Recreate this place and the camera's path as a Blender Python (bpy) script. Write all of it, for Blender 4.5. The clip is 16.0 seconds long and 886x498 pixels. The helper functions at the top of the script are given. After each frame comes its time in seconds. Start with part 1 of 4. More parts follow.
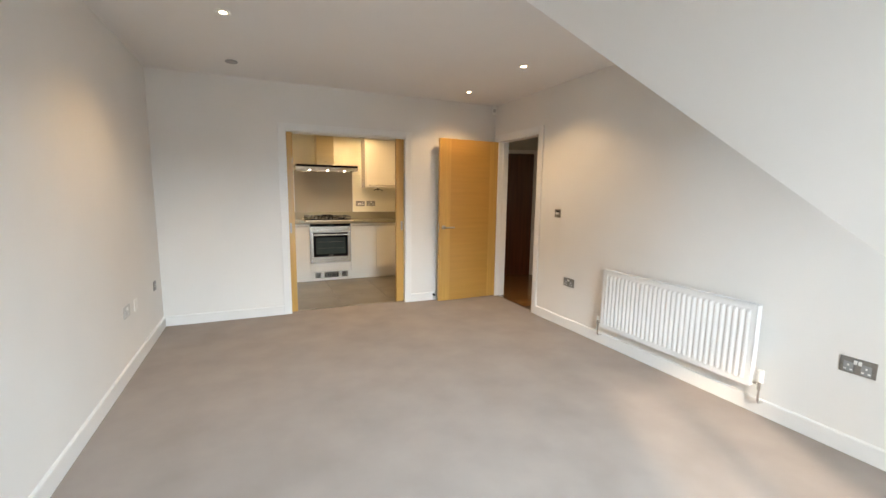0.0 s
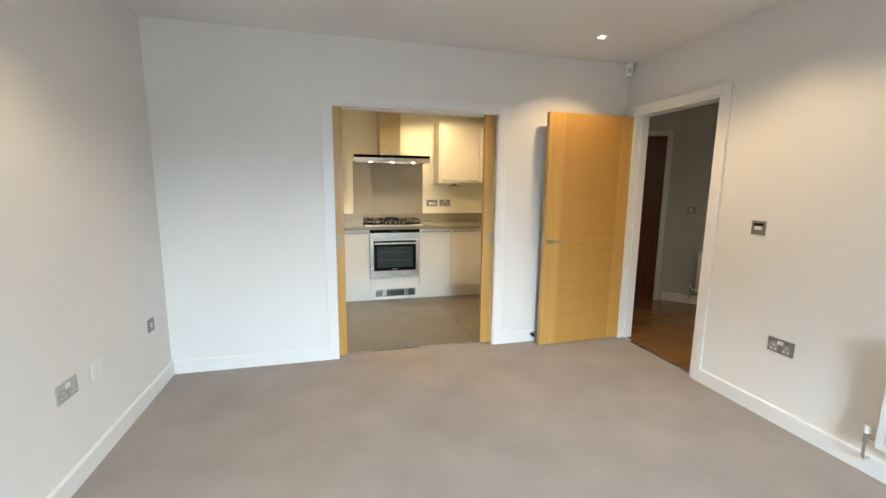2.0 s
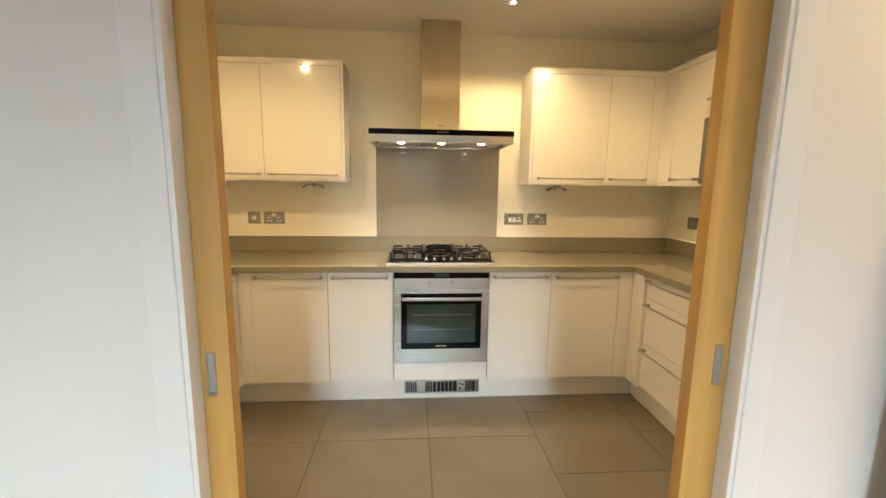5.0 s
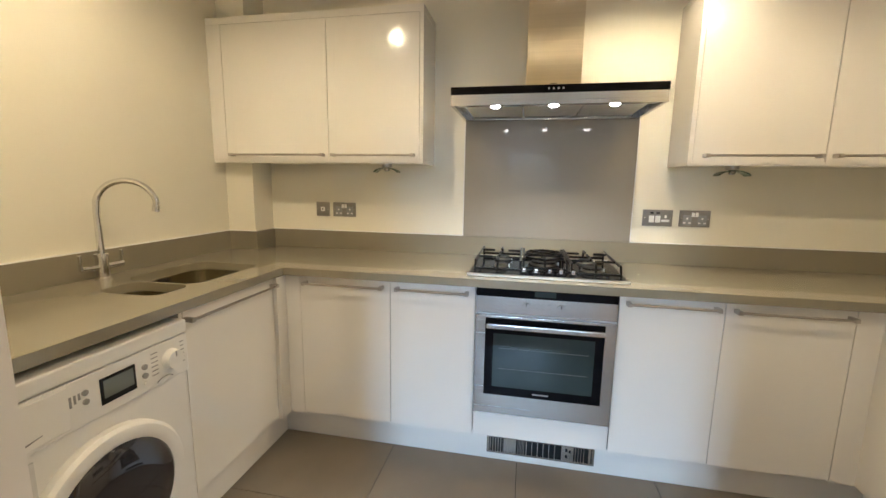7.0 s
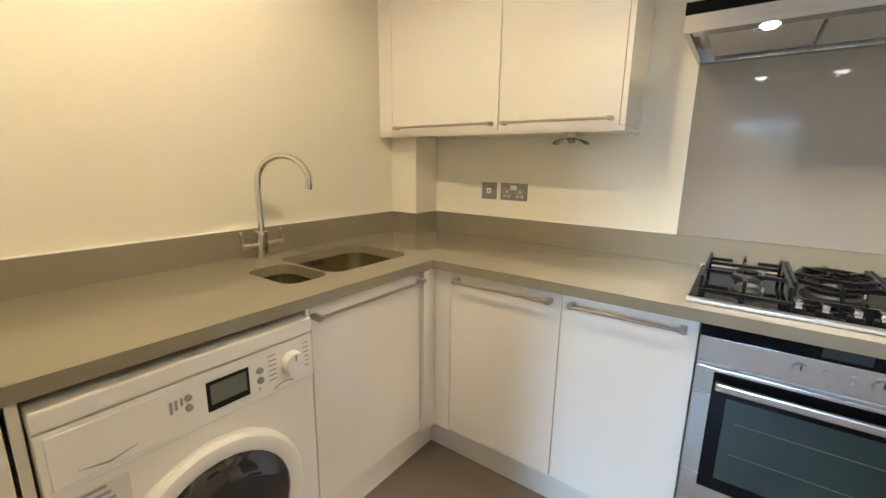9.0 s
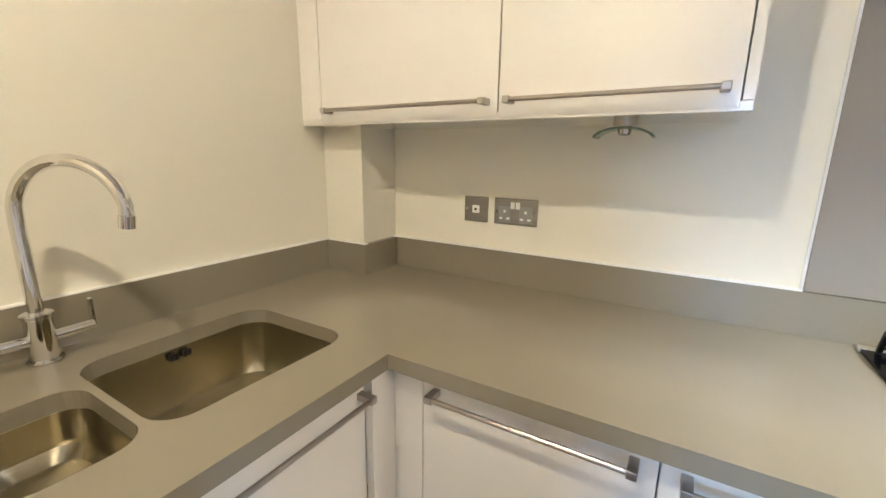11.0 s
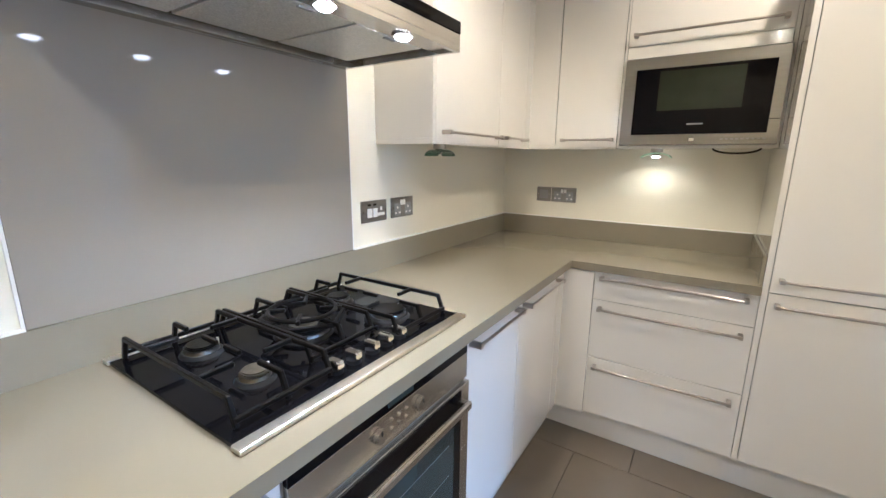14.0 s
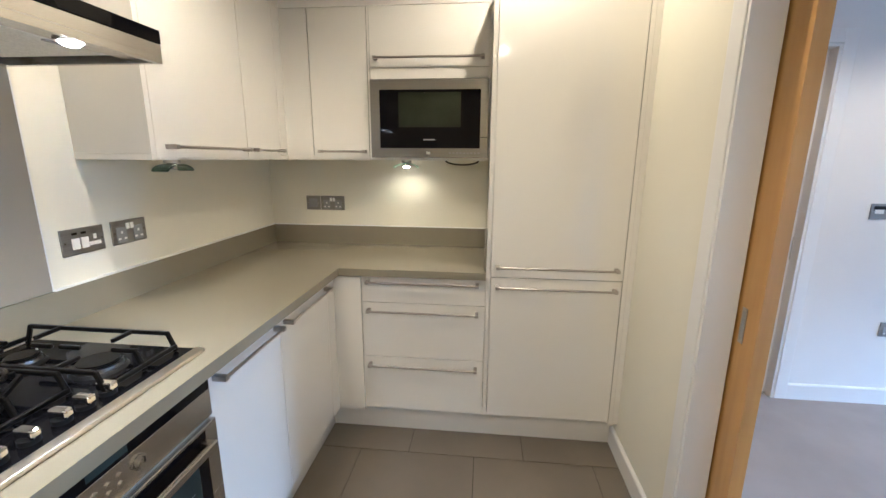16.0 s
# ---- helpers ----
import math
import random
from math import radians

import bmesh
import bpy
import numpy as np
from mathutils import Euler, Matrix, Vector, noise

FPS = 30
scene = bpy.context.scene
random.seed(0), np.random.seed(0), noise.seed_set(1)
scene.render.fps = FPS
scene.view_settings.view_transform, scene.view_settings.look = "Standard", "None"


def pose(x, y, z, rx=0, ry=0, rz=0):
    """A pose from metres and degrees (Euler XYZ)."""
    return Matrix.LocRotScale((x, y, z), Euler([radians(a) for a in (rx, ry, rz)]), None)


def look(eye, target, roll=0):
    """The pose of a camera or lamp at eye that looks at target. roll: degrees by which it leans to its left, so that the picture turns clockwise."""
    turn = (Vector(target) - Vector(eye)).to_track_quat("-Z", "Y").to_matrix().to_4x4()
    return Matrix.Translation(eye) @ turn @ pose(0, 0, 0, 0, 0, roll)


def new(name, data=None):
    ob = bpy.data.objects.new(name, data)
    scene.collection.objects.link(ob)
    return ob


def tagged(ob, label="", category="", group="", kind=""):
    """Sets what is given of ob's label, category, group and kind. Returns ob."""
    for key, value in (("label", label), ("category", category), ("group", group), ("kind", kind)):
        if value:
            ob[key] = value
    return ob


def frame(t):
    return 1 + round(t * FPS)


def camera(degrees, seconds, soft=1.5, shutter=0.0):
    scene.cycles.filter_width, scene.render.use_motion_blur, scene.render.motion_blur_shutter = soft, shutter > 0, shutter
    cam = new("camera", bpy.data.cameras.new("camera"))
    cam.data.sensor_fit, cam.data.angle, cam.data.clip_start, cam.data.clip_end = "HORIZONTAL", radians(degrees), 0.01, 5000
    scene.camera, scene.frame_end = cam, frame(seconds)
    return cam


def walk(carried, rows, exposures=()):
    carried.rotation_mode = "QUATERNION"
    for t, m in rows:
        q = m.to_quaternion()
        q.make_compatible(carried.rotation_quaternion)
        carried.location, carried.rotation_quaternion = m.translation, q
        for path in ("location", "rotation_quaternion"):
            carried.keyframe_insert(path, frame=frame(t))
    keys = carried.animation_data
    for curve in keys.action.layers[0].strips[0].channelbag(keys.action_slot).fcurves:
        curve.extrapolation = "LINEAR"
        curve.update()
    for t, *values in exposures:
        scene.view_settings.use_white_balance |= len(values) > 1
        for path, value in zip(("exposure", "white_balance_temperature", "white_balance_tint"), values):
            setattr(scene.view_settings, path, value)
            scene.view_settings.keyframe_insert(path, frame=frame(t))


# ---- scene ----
cam = camera(94.4, 16.0)
PATH = [
    (0, (-0.961, -1.400, 1.356), (-0.152, 0.409, 1.084), 0.8),
    (0.1, (-0.946, -1.324, 1.355), (-0.197, 0.510, 1.082), 0.9),
    (0.3, (-0.93, -1.224, 1.361), (-0.284, 0.647, 1.078), 0.5),
    (0.5, (-0.884, -1.152, 1.385), (-0.32, 0.743, 1.083), 0.7),
    (0.7, (-0.879, -0.983, 1.391), (-0.34, 0.920, 1.093), 0.5),
    (1, (-0.829, -0.797, 1.403), (-0.324, 1.113, 1.09), 0.6),
    (1.5, (-0.733, -0.380, 1.384), (-0.229, 1.531, 1.077), 0.6),
    (2, (-0.671, 0.056, 1.406), (-0.171, 1.968, 1.095), 0.6),
    (2.5, (-0.607, 0.482, 1.417), (-0.127, 2.399, 1.112), 0.7),
    (3, (-0.482, 0.897, 1.401), (-0.042, 2.824, 1.097), 0.6),
    (3.5, (-0.393, 1.281, 1.401), (-0.015, 3.222, 1.097), 0.5),
    (3.7, (-0.369, 1.457, 1.406), (-0.011, 3.401, 1.103), 0.6),
    (5.8, (-0.098, 2.798, 1.385), (-0.119, 4.776, 1.084), 0.7),
    (6, (-0.089, 2.872, 1.367), (-0.152, 4.85, 1.079), 0.7),
    (6.5, (-0.071, 3.013, 1.354), (-0.267, 4.982, 1.061), 0.8),
    (7, (-0.103, 3.13, 1.317), (-0.486, 5.067, 1.004), 0.9),
    (7.5, (-0.166, 3.259, 1.283), (-0.785, 5.129, 0.941), 1.1),
    (8, (-0.193, 3.368, 1.273), (-1.059, 5.132, 0.899), 1.1),
    (8.5, (-0.219, 3.457, 1.287), (-1.28, 5.104, 0.888), 1.0),
    (8.7, (-0.227, 3.504, 1.29), (-1.371, 5.093, 0.883), 0.9),
    (10.8, (-0.678, 4.184, 1.331), (-1.77, 5.797, 0.877), 0.7),
    (11, (-0.715, 4.231, 1.325), (-1.711, 5.909, 0.886), 0.8),
    (11.5, (-0.724, 4.356, 1.328), (-1.365, 6.199, 0.89), 0.8),
    (12, (-0.637, 4.407, 1.321), (-0.759, 6.357, 0.894), 0.8),
    (12.5, (-0.609, 4.436, 1.331), (-0.164, 6.338, 0.902), 0.6),
    (13, (-0.615, 4.435, 1.325), (0.345, 6.141, 0.917), 0.0),
    (13.5, (-0.639, 4.408, 1.356), (0.738, 5.792, 0.924), 0.4),
    (14, (-0.64, 4.365, 1.368), (0.998, 5.428, 0.934), 0.5),
    (14.5, (-0.636, 4.319, 1.372), (1.164, 5.081, 0.947), 0.5),
    (15, (-0.631, 4.279, 1.399), (1.247, 4.82, 0.972), 0.4),
    (15.5, (-0.626, 4.248, 1.425), (1.293, 4.61, 0.992), 0.5),
    (16, (-0.615, 4.177, 1.429), (1.328, 4.373, 0.998), 0.4),
]
EXPOSURES = ((0, -0.37, 8400, 16), (0.5, -0.26, 7300, 9), (1.0, -0.19, 7500, 10), (3.0, -0.02, 7100, 10), (3.7, -0.04, 7500, 10), (6.0, 0.0, 7800, 12), (6.5, -0.01, 6400, 10), (7.5, -0.07, 5650, 10), (8.7, 0.05, 5700, 10), (11, 0.28, 5100, 12), (11.7, 0.38, 4720, 15), (12.5, 0.36, 4700, 16), (14, 0.26, 4800, 14), (16, 0.06, 4950, 12))
SKY, SUN, WINDOW, WINDOW_SKY = 0.1, 5.0, 1080.0, 10.0
LP_LIV, LP_KIT, LP_HOOD, LP_CAB, LP_HALL = 46, 68, 17, 3.2, 28

walk(cam, [(t, look(eye, target, roll)) for t, eye, target, roll in PATH], EXPOSURES)

# ---- world, sun and the light of the windows ----
world = bpy.data.worlds.new("sky")
scene.world = world
world.use_nodes = True
wn, wl = world.node_tree.nodes, world.node_tree.links
sky = wn.new("ShaderNodeTexSky")
sky.sky_type = "NISHITA"
sky.sun_disc = False
sky.sun_elevation, sky.sun_rotation = radians(27.6), radians(206.6)
wn["Background"].inputs["Strength"].default_value = SKY
wl.new(sky.outputs[0], wn["Background"].inputs["Color"])

sun = new("sun", bpy.data.lights.new("sun", "SUN"))
sun.data.energy, sun.data.angle, sun.data.color = SUN, radians(3), (1.0, 0.90, 0.76)
sun.matrix_world = look((-3.85, -8.06, 4.85), (0.15, -0.06, 0.0))


def area(name, m, w, h, power, color):
    ob = new(name, bpy.data.lights.new(name, "AREA"))
    ob.data.shape, ob.data.size, ob.data.size_y, ob.data.energy, ob.data.color = "RECTANGLE", w, h, power, color
    ob.matrix_world = m
    return ob


def spot(name, m, power, color, angle=110, radius=0.03, blend=0.6):
    ob = new(name, bpy.data.lights.new(name, "SPOT"))
    ob.data.energy, ob.data.color, ob.data.spot_size = power, color, radians(angle)
    ob.data.spot_blend, ob.data.shadow_soft_size = blend, radius
    ob.matrix_world = m
    return ob


area("daylight", look((-0.05, -4.66, 2.54), (0.0, 1.94, 0.9)), 3.0, 0.7, WINDOW, (0.50, 0.74, 1.0)).data.spread = radians(126)
area("window_light", look((-0.05, -2.72, 1.12), (-0.05, 0, 1.0)), 1.0, 1.9, WINDOW_SKY, (0.80, 0.90, 1.0))

# ---- materials ----


def mat(name, color, rough=0.5, metal=0.0, vary=0.06, scale=3.0, bump=0.0, bump_scale=200.0, coat=0.0, emit=0.0,
        emit_color=None, stretch=(1, 1, 1), rough_vary=0.0, spec=0.5, alpha_glass=0.0, second=None, random_tone=0.0):
    m = bpy.data.materials.new(name)
    m.use_nodes = True
    n, l = m.node_tree.nodes, m.node_tree.links
    b = n["Principled BSDF"]
    b.inputs["Base Color"].default_value = (*color, 1)
    b.inputs["Roughness"].default_value = rough
    b.inputs["Metallic"].default_value = metal
    b.inputs["Coat Weight"].default_value = coat
    b.inputs["Coat Roughness"].default_value = 0.05
    b.inputs["Specular IOR Level"].default_value = spec
    b.inputs["Transmission Weight"].default_value = alpha_glass
    if emit:
        b.inputs["Emission Color"].default_value = (*(emit_color or color), 1)
        b.inputs["Emission Strength"].default_value = emit
    tc = n.new("ShaderNodeTexCoord")
    mp = n.new("ShaderNodeMapping")
    mp.inputs["Scale"].default_value = stretch
    l.new(tc.outputs["Object"], mp.inputs["Vector"])
    if vary:
        t1 = n.new("ShaderNodeTexNoise")
        t1.inputs["Scale"].default_value, t1.inputs["Detail"].default_value = scale, 6
        l.new(mp.outputs[0], t1.inputs["Vector"])
        mix = n.new("ShaderNodeMix")
        mix.data_type = "RGBA"
        c2 = second or tuple(c * (1 - vary * 2) for c in color)
        mix.inputs[6].default_value = (*tuple(min(1, c * (1 + vary)) for c in color), 1)
        mix.inputs[7].default_value = (*c2, 1)
        ramp = n.new("ShaderNodeMapRange")
        ramp.inputs["From Min"].default_value, ramp.inputs["From Max"].default_value = 0.3, 0.7
        l.new(t1.outputs["Fac"], ramp.inputs["Value"])
        l.new(ramp.outputs[0], mix.inputs[0])
        out = mix.outputs[2]
        if random_tone:
            oi = n.new("ShaderNodeObjectInfo")
            hs = n.new("ShaderNodeHueSaturation")
            mr = n.new("ShaderNodeMapRange")
            mr.inputs["To Min"].default_value, mr.inputs["To Max"].default_value = 1 - random_tone, 1 + random_tone
            l.new(oi.outputs["Random"], mr.inputs["Value"])
            l.new(mr.outputs[0], hs.inputs["Value"])
            l.new(out, hs.inputs["Color"])
            out = hs.outputs[0]
        l.new(out, b.inputs["Base Color"])
        if rough_vary:
            rr = n.new("ShaderNodeMapRange")
            rr.inputs["To Min"].default_value, rr.inputs["To Max"].default_value = max(0.02, rough - rough_vary), rough + rough_vary
            l.new(t1.outputs["Fac"], rr.inputs["Value"])
            l.new(rr.outputs[0], b.inputs["Roughness"])
    if bump:
        t2 = n.new("ShaderNodeTexNoise")
        t2.inputs["Scale"].default_value, t2.inputs["Detail"].default_value = bump_scale, 4
        l.new(mp.outputs[0], t2.inputs["Vector"])
        bp = n.new("ShaderNodeBump")
        bp.inputs["Strength"].default_value, bp.inputs["Distance"].default_value = bump, 0.002
        l.new(t2.outputs["Fac"], bp.inputs["Height"])
        l.new(bp.outputs[0], b.inputs["Normal"])
    return m


def wood(name, c1, c2, along, rough=0.35, coat=0.2, tone=0.0):
    """Veneer with fine streaks along one axis (0, 1 or 2)."""
    stretch = [9.0, 9.0, 9.0]
    stretch[along] = 0.5
    return mat(name, c1, rough, vary=0.08, scale=3.2, second=c2, stretch=tuple(stretch), bump=0.12, bump_scale=14,
               coat=coat, rough_vary=0.06, random_tone=tone)


M_WALL = mat("white_wall_paint", (0.78, 0.76, 0.73), 0.85, vary=0.015, scale=1.3, bump=0.10, bump_scale=160)
M_CEIL = mat("ceiling_paint", (0.80, 0.78, 0.76), 0.9, vary=0.012, scale=1.1, bump=0.08, bump_scale=140)
M_KWALL = mat("cream_kitchen_paint", (0.80, 0.765, 0.64), 0.6, vary=0.015, scale=1.3, bump=0.08, bump_scale=160)
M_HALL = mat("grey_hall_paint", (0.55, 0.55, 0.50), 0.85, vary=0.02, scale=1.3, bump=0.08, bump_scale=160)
M_TRIM = mat("white_gloss_trim", (0.80, 0.79, 0.77), 0.32, vary=0.012, scale=2.0, bump=0.03, bump_scale=60)
M_CARPET = mat("taupe_carpet", (0.345, 0.30, 0.277), 0.98, vary=0.055, scale=3.0, bump=1.0, bump_scale=420, spec=0.15)
M_UNIT = mat("white_gloss_lacquer", (0.83, 0.80, 0.735), 0.12, vary=0.006, scale=1.5, coat=1.0)
M_CARC = mat("white_carcass_board", (0.78, 0.76, 0.72), 0.4, vary=0.01, scale=2)
M_STONE = mat("taupe_worktop", (0.256, 0.230, 0.165), 0.22, vary=0.02, scale=3, bump=0.015, bump_scale=300, coat=0.45)
M_SPLASH = mat("grey_glass_splashback", (0.285, 0.255, 0.208), 0.55, vary=0.01, scale=2, coat=0.55, spec=0.2)
M_STEEL = mat("brushed_steel", (0.54, 0.52, 0.48), 0.25, 1.0, vary=0.03, scale=120, stretch=(0.01, 1, 1), rough_vary=0.06)
M_HOBTRIM = mat("bright_hob_trim", (0.78, 0.72, 0.62), 0.3, 1.0, vary=0.02, scale=60)
M_CHIMNEY = mat("brushed_chimney_steel", (0.64, 0.57, 0.44), 0.30, 1.0, vary=0.03, scale=120, stretch=(0.01, 1, 1))
tangent = M_CHIMNEY.node_tree.nodes.new("ShaderNodeTangent")
tangent.direction_type, tangent.axis = "RADIAL", "Z"
M_CHIMNEY.node_tree.links.new(tangent.outputs[0], M_CHIMNEY.node_tree.nodes["Principled BSDF"].inputs["Tangent"])
M_CHIMNEY.node_tree.nodes["Principled BSDF"].inputs["Anisotropic"].default_value = 1.0
M_CHIMNEY.node_tree.nodes["Principled BSDF"].inputs["Anisotropic Rotation"].default_value = 0.0
M_FILTER = mat("aluminium_filter", (0.78, 0.77, 0.74), 0.5, 1.0, vary=0.12, scale=300)
M_STEEL2 = mat("dark_brushed_steel", (0.27, 0.255, 0.23), 0.3, 1.0, vary=0.03, scale=120, stretch=(0.01, 1, 1), rough_vary=0.05)
M_NICKEL = mat("satin_nickel", (0.46, 0.42, 0.37), 0.3, 1.0, vary=0.04, scale=40)
M_CHROME = mat("chrome", (0.78, 0.77, 0.75), 0.08, 1.0, vary=0.02, scale=20)
M_SINK = mat("satin_sink_steel", (0.50, 0.46, 0.34), 0.22, 1.0, vary=0.05, scale=8, rough_vary=0.06)
M_BLACKGLASS = mat("black_glass", (0.004, 0.004, 0.005), 0.05, vary=0.02, scale=3, spec=0.10)
M_DARKGLASS = mat("dark_oven_window", (0.030, 0.045, 0.043), 0.06, vary=0.25, scale=2, spec=0.4)
M_IRON = mat("cast_iron", (0.005, 0.0045, 0.004), 0.33, vary=0.2, scale=60, bump=0.3, bump_scale=300, spec=0.15)
M_BURNER = mat("burner_steel", (0.27, 0.25, 0.20), 0.28, 0.95, vary=0.15, scale=30)
M_BLACK = mat("black_plastic", (0.011, 0.011, 0.011), 0.5, vary=0.1, scale=20, spec=0.2)
M_WHITEP = mat("white_plastic", (0.80, 0.79, 0.76), 0.35, vary=0.01, scale=10)
M_GREYP = mat("grey_plastic", (0.30, 0.30, 0.30), 0.45, vary=0.04, scale=10)
M_PLATE = mat("brushed_socket_plate", (0.30, 0.285, 0.265), 0.4, 0.9, vary=0.08, scale=6, stretch=(1, 1, 30))
M_OAK = wood("oak_veneer", (0.445, 0.232, 0.056), (0.43, 0.223, 0.0535), 0, rough=0.3, coat=0.25)
M_OAKX = wood("oak_rail_veneer", (0.53, 0.30, 0.085), (0.48, 0.26, 0.07), 2, rough=0.3, coat=0.25)
M_RED = wood("dark_red_wood", (0.13, 0.035, 0.012), (0.085, 0.02, 0.007), 2)
M_PARQ = wood("oak_floorboard", (0.26, 0.118, 0.032), (0.20, 0.086, 0.022), 0, rough=0.25, coat=0.3, tone=0.12)
M_TILE = mat("taupe_floor_tile", (0.176, 0.150, 0.117), 0.36, vary=0.07, scale=3, bump=0.05, bump_scale=80, rough_vary=0.06, random_tone=0.05)
M_GROUT = mat("tile_grout", (0.06, 0.05, 0.04), 0.9, vary=0.08, scale=30)
M_RAD = mat("radiator_enamel", (0.82, 0.82, 0.81), 0.25, vary=0.006, scale=3, coat=0.3)
M_LAMP = mat("warm_lamp", (1.0, 0.85, 0.6), 0.5, vary=0, emit=40, emit_color=(1.0, 0.82, 0.58))
M_LAMPH = mat("hood_lamp", (1.0, 0.9, 0.75), 0.5, vary=0, emit=45, emit_color=(1.0, 0.92, 0.80))
M_GREENGLASS = mat("green_edge_glass", (0.20, 0.36, 0.26), 0.2, vary=0.02, scale=5, alpha_glass=0.75, coat=0.5)
# paler copy of the green glass: the lamp's glow is put into its colour
M_LITGLASS = mat("lit_green_glass", (0.62, 0.86, 0.60), 0.35, vary=0.02, scale=5, alpha_glass=0.6)
M_SEAL = mat("white_sealant", (0.80, 0.79, 0.76), 0.4, vary=0.01, scale=5)
M_PANE = mat("window_glass", (1, 1, 1), 0.0, vary=0, alpha_glass=1.0)

# ---- building blocks ----
FRAMES = {}


def thing(name, m, label, category, group=""):
    """An Empty at the thing's base, that parents its parts."""
    ob = new(name)
    ob.empty_display_size = 0.1
    ob.matrix_world = m
    FRAMES[ob.name] = m.copy()
    return tagged(ob, label, category, group)


def part(name, bm, material, parent=None, label="", world=False, kind="", category="", smooth=False):
    """Links bm as one mesh object. world: the mesh is given in world places, else in the thing's own."""
    if smooth:
        for f in bm.faces:
            f.smooth = True
    if world and parent is not None:
        bm.transform(FRAMES[parent.name].inverted())
    me = bpy.data.meshes.new(name)
    bm.to_mesh(me)
    bm.free()
    me.materials.append(material)
    ob = new(name, me)
    if parent is not None:
        ob.parent = parent
        if parent.name in FRAMES:
            FRAMES[ob.name] = FRAMES[parent.name]
    if smooth:
        me.set_sharp_from_angle(angle=radians(35))
    return tagged(ob, label, category, "", kind)


def box(x0, x1, y0, y1, z0, z1, bevel=0.0, bm=None, seg=2):
    """A box between the given faces, its edges rounded by bevel; added to bm if one is given."""
    own = bmesh.new()
    bmesh.ops.create_cube(own, size=1, matrix=Matrix.Translation(((x0 + x1) / 2, (y0 + y1) / 2, (z0 + z1) / 2))
                          @ Matrix.Diagonal((abs(x1 - x0), abs(y1 - y0), abs(z1 - z0), 1)))
    if bevel:
        bmesh.ops.bevel(own, geom=own.edges[:], offset=bevel, segments=seg, affect="EDGES", profile=0.6)
    if bm is None:
        return own
    join(bm, own)
    return bm


def join(bm, own):
    me = bpy.data.meshes.new("t")
    own.to_mesh(me)
    own.free()
    bm.from_mesh(me)
    bpy.data.meshes.remove(me)
    return bm


def boxes(rows, bevel=0.0):
    bm = bmesh.new()
    for r in rows:
        box(*r, bevel=bevel, bm=bm)
    return bm


def cyl(p0, p1, r, seg=20, r2=None, bm=None, bevel=0.0):
    """A round bar from p0 to p1."""
    own = bmesh.new()
    a, b = Vector(p0), Vector(p1)
    m = Matrix.Translation((a + b) / 2) @ (b - a).to_track_quat("Z", "Y").to_matrix().to_4x4()
    bmesh.ops.create_cone(own, cap_ends=True, segments=seg, radius1=r, radius2=r if r2 is None else r2, depth=(b - a).length, matrix=m)
    if bevel:
        bmesh.ops.bevel(own, geom=[e for e in own.edges if any(len(f.verts) > 4 for f in e.link_faces)], offset=bevel, segments=2, affect="EDGES")
    return own if bm is None else join(bm, own)


def tube(points, r, seg=14, bm=None):
    """A tube of radius r (or radii) along points."""
    own = bmesh.new()
    pts = [Vector(p) for p in points]
    rad = r if isinstance(r, (list, tuple)) else [r] * len(pts)
    rings, side = [], None
    for i, p in enumerate(pts):
        d = (pts[min(i + 1, len(pts) - 1)] - pts[max(i - 1, 0)]).normalized()
        if side is None:
            side = d.orthogonal().normalized()
        side = (side - d * side.dot(d)).normalized()
        up = d.cross(side)
        rings.append([own.verts.new(p + rad[i] * (math.cos(a) * side + math.sin(a) * up)) for a in [2 * math.pi * k / seg for k in range(seg)]])
    for a, b in zip(rings, rings[1:]):
        for k in range(seg):
            own.faces.new((a[k], a[(k + 1) % seg], b[(k + 1) % seg], b[k]))
    own.faces.new(rings[0][::-1])
    own.faces.new(rings[-1])
    bmesh.ops.recalc_face_normals(own, faces=own.faces[:])
    return own if bm is None else join(bm, own)


def prism(outline, z0, z1, axis="z", bevel=0.0):
    """An outline of pairs, made thick along an axis: z (x, y), y (x, z) or x (y, z)."""
    own = bmesh.new()
    put = {"z": lambda a, b, c: (a, b, c), "y": lambda a, b, c: (a, c, b), "x": lambda a, b, c: (c, a, b)}[axis]
    lo, hi = [own.verts.new(put(a, b, z0)) for a, b in outline], [own.verts.new(put(a, b, z1)) for a, b in outline]
    own.faces.new(lo)
    own.faces.new(hi)
    n = len(outline)
    for k in range(n):
        own.faces.new((lo[k], lo[(k + 1) % n], hi[(k + 1) % n], hi[k]))
    bmesh.ops.recalc_face_normals(own, faces=own.faces[:])
    if bevel:
        bmesh.ops.bevel(own, geom=own.edges[:], offset=bevel, segments=2, affect="EDGES")
    return own


def rounded(x0, x1, y0, y1, r, n=6):
    """The outline of a rectangle with round corners."""
    out = []
    for cx, cy, a0 in ((x1 - r, y1 - r, 0), (x0 + r, y1 - r, 90), (x0 + r, y0 + r, 180), (x1 - r, y0 + r, 270)):
        out += [(cx + r * math.cos(radians(a0 + 90 * k / n)), cy + r * math.sin(radians(a0 + 90 * k / n))) for k in range(n + 1)]
    return out


def at(x, y, z=0.0, turn=0.0):
    return pose(x, y, z, 0, 0, turn)


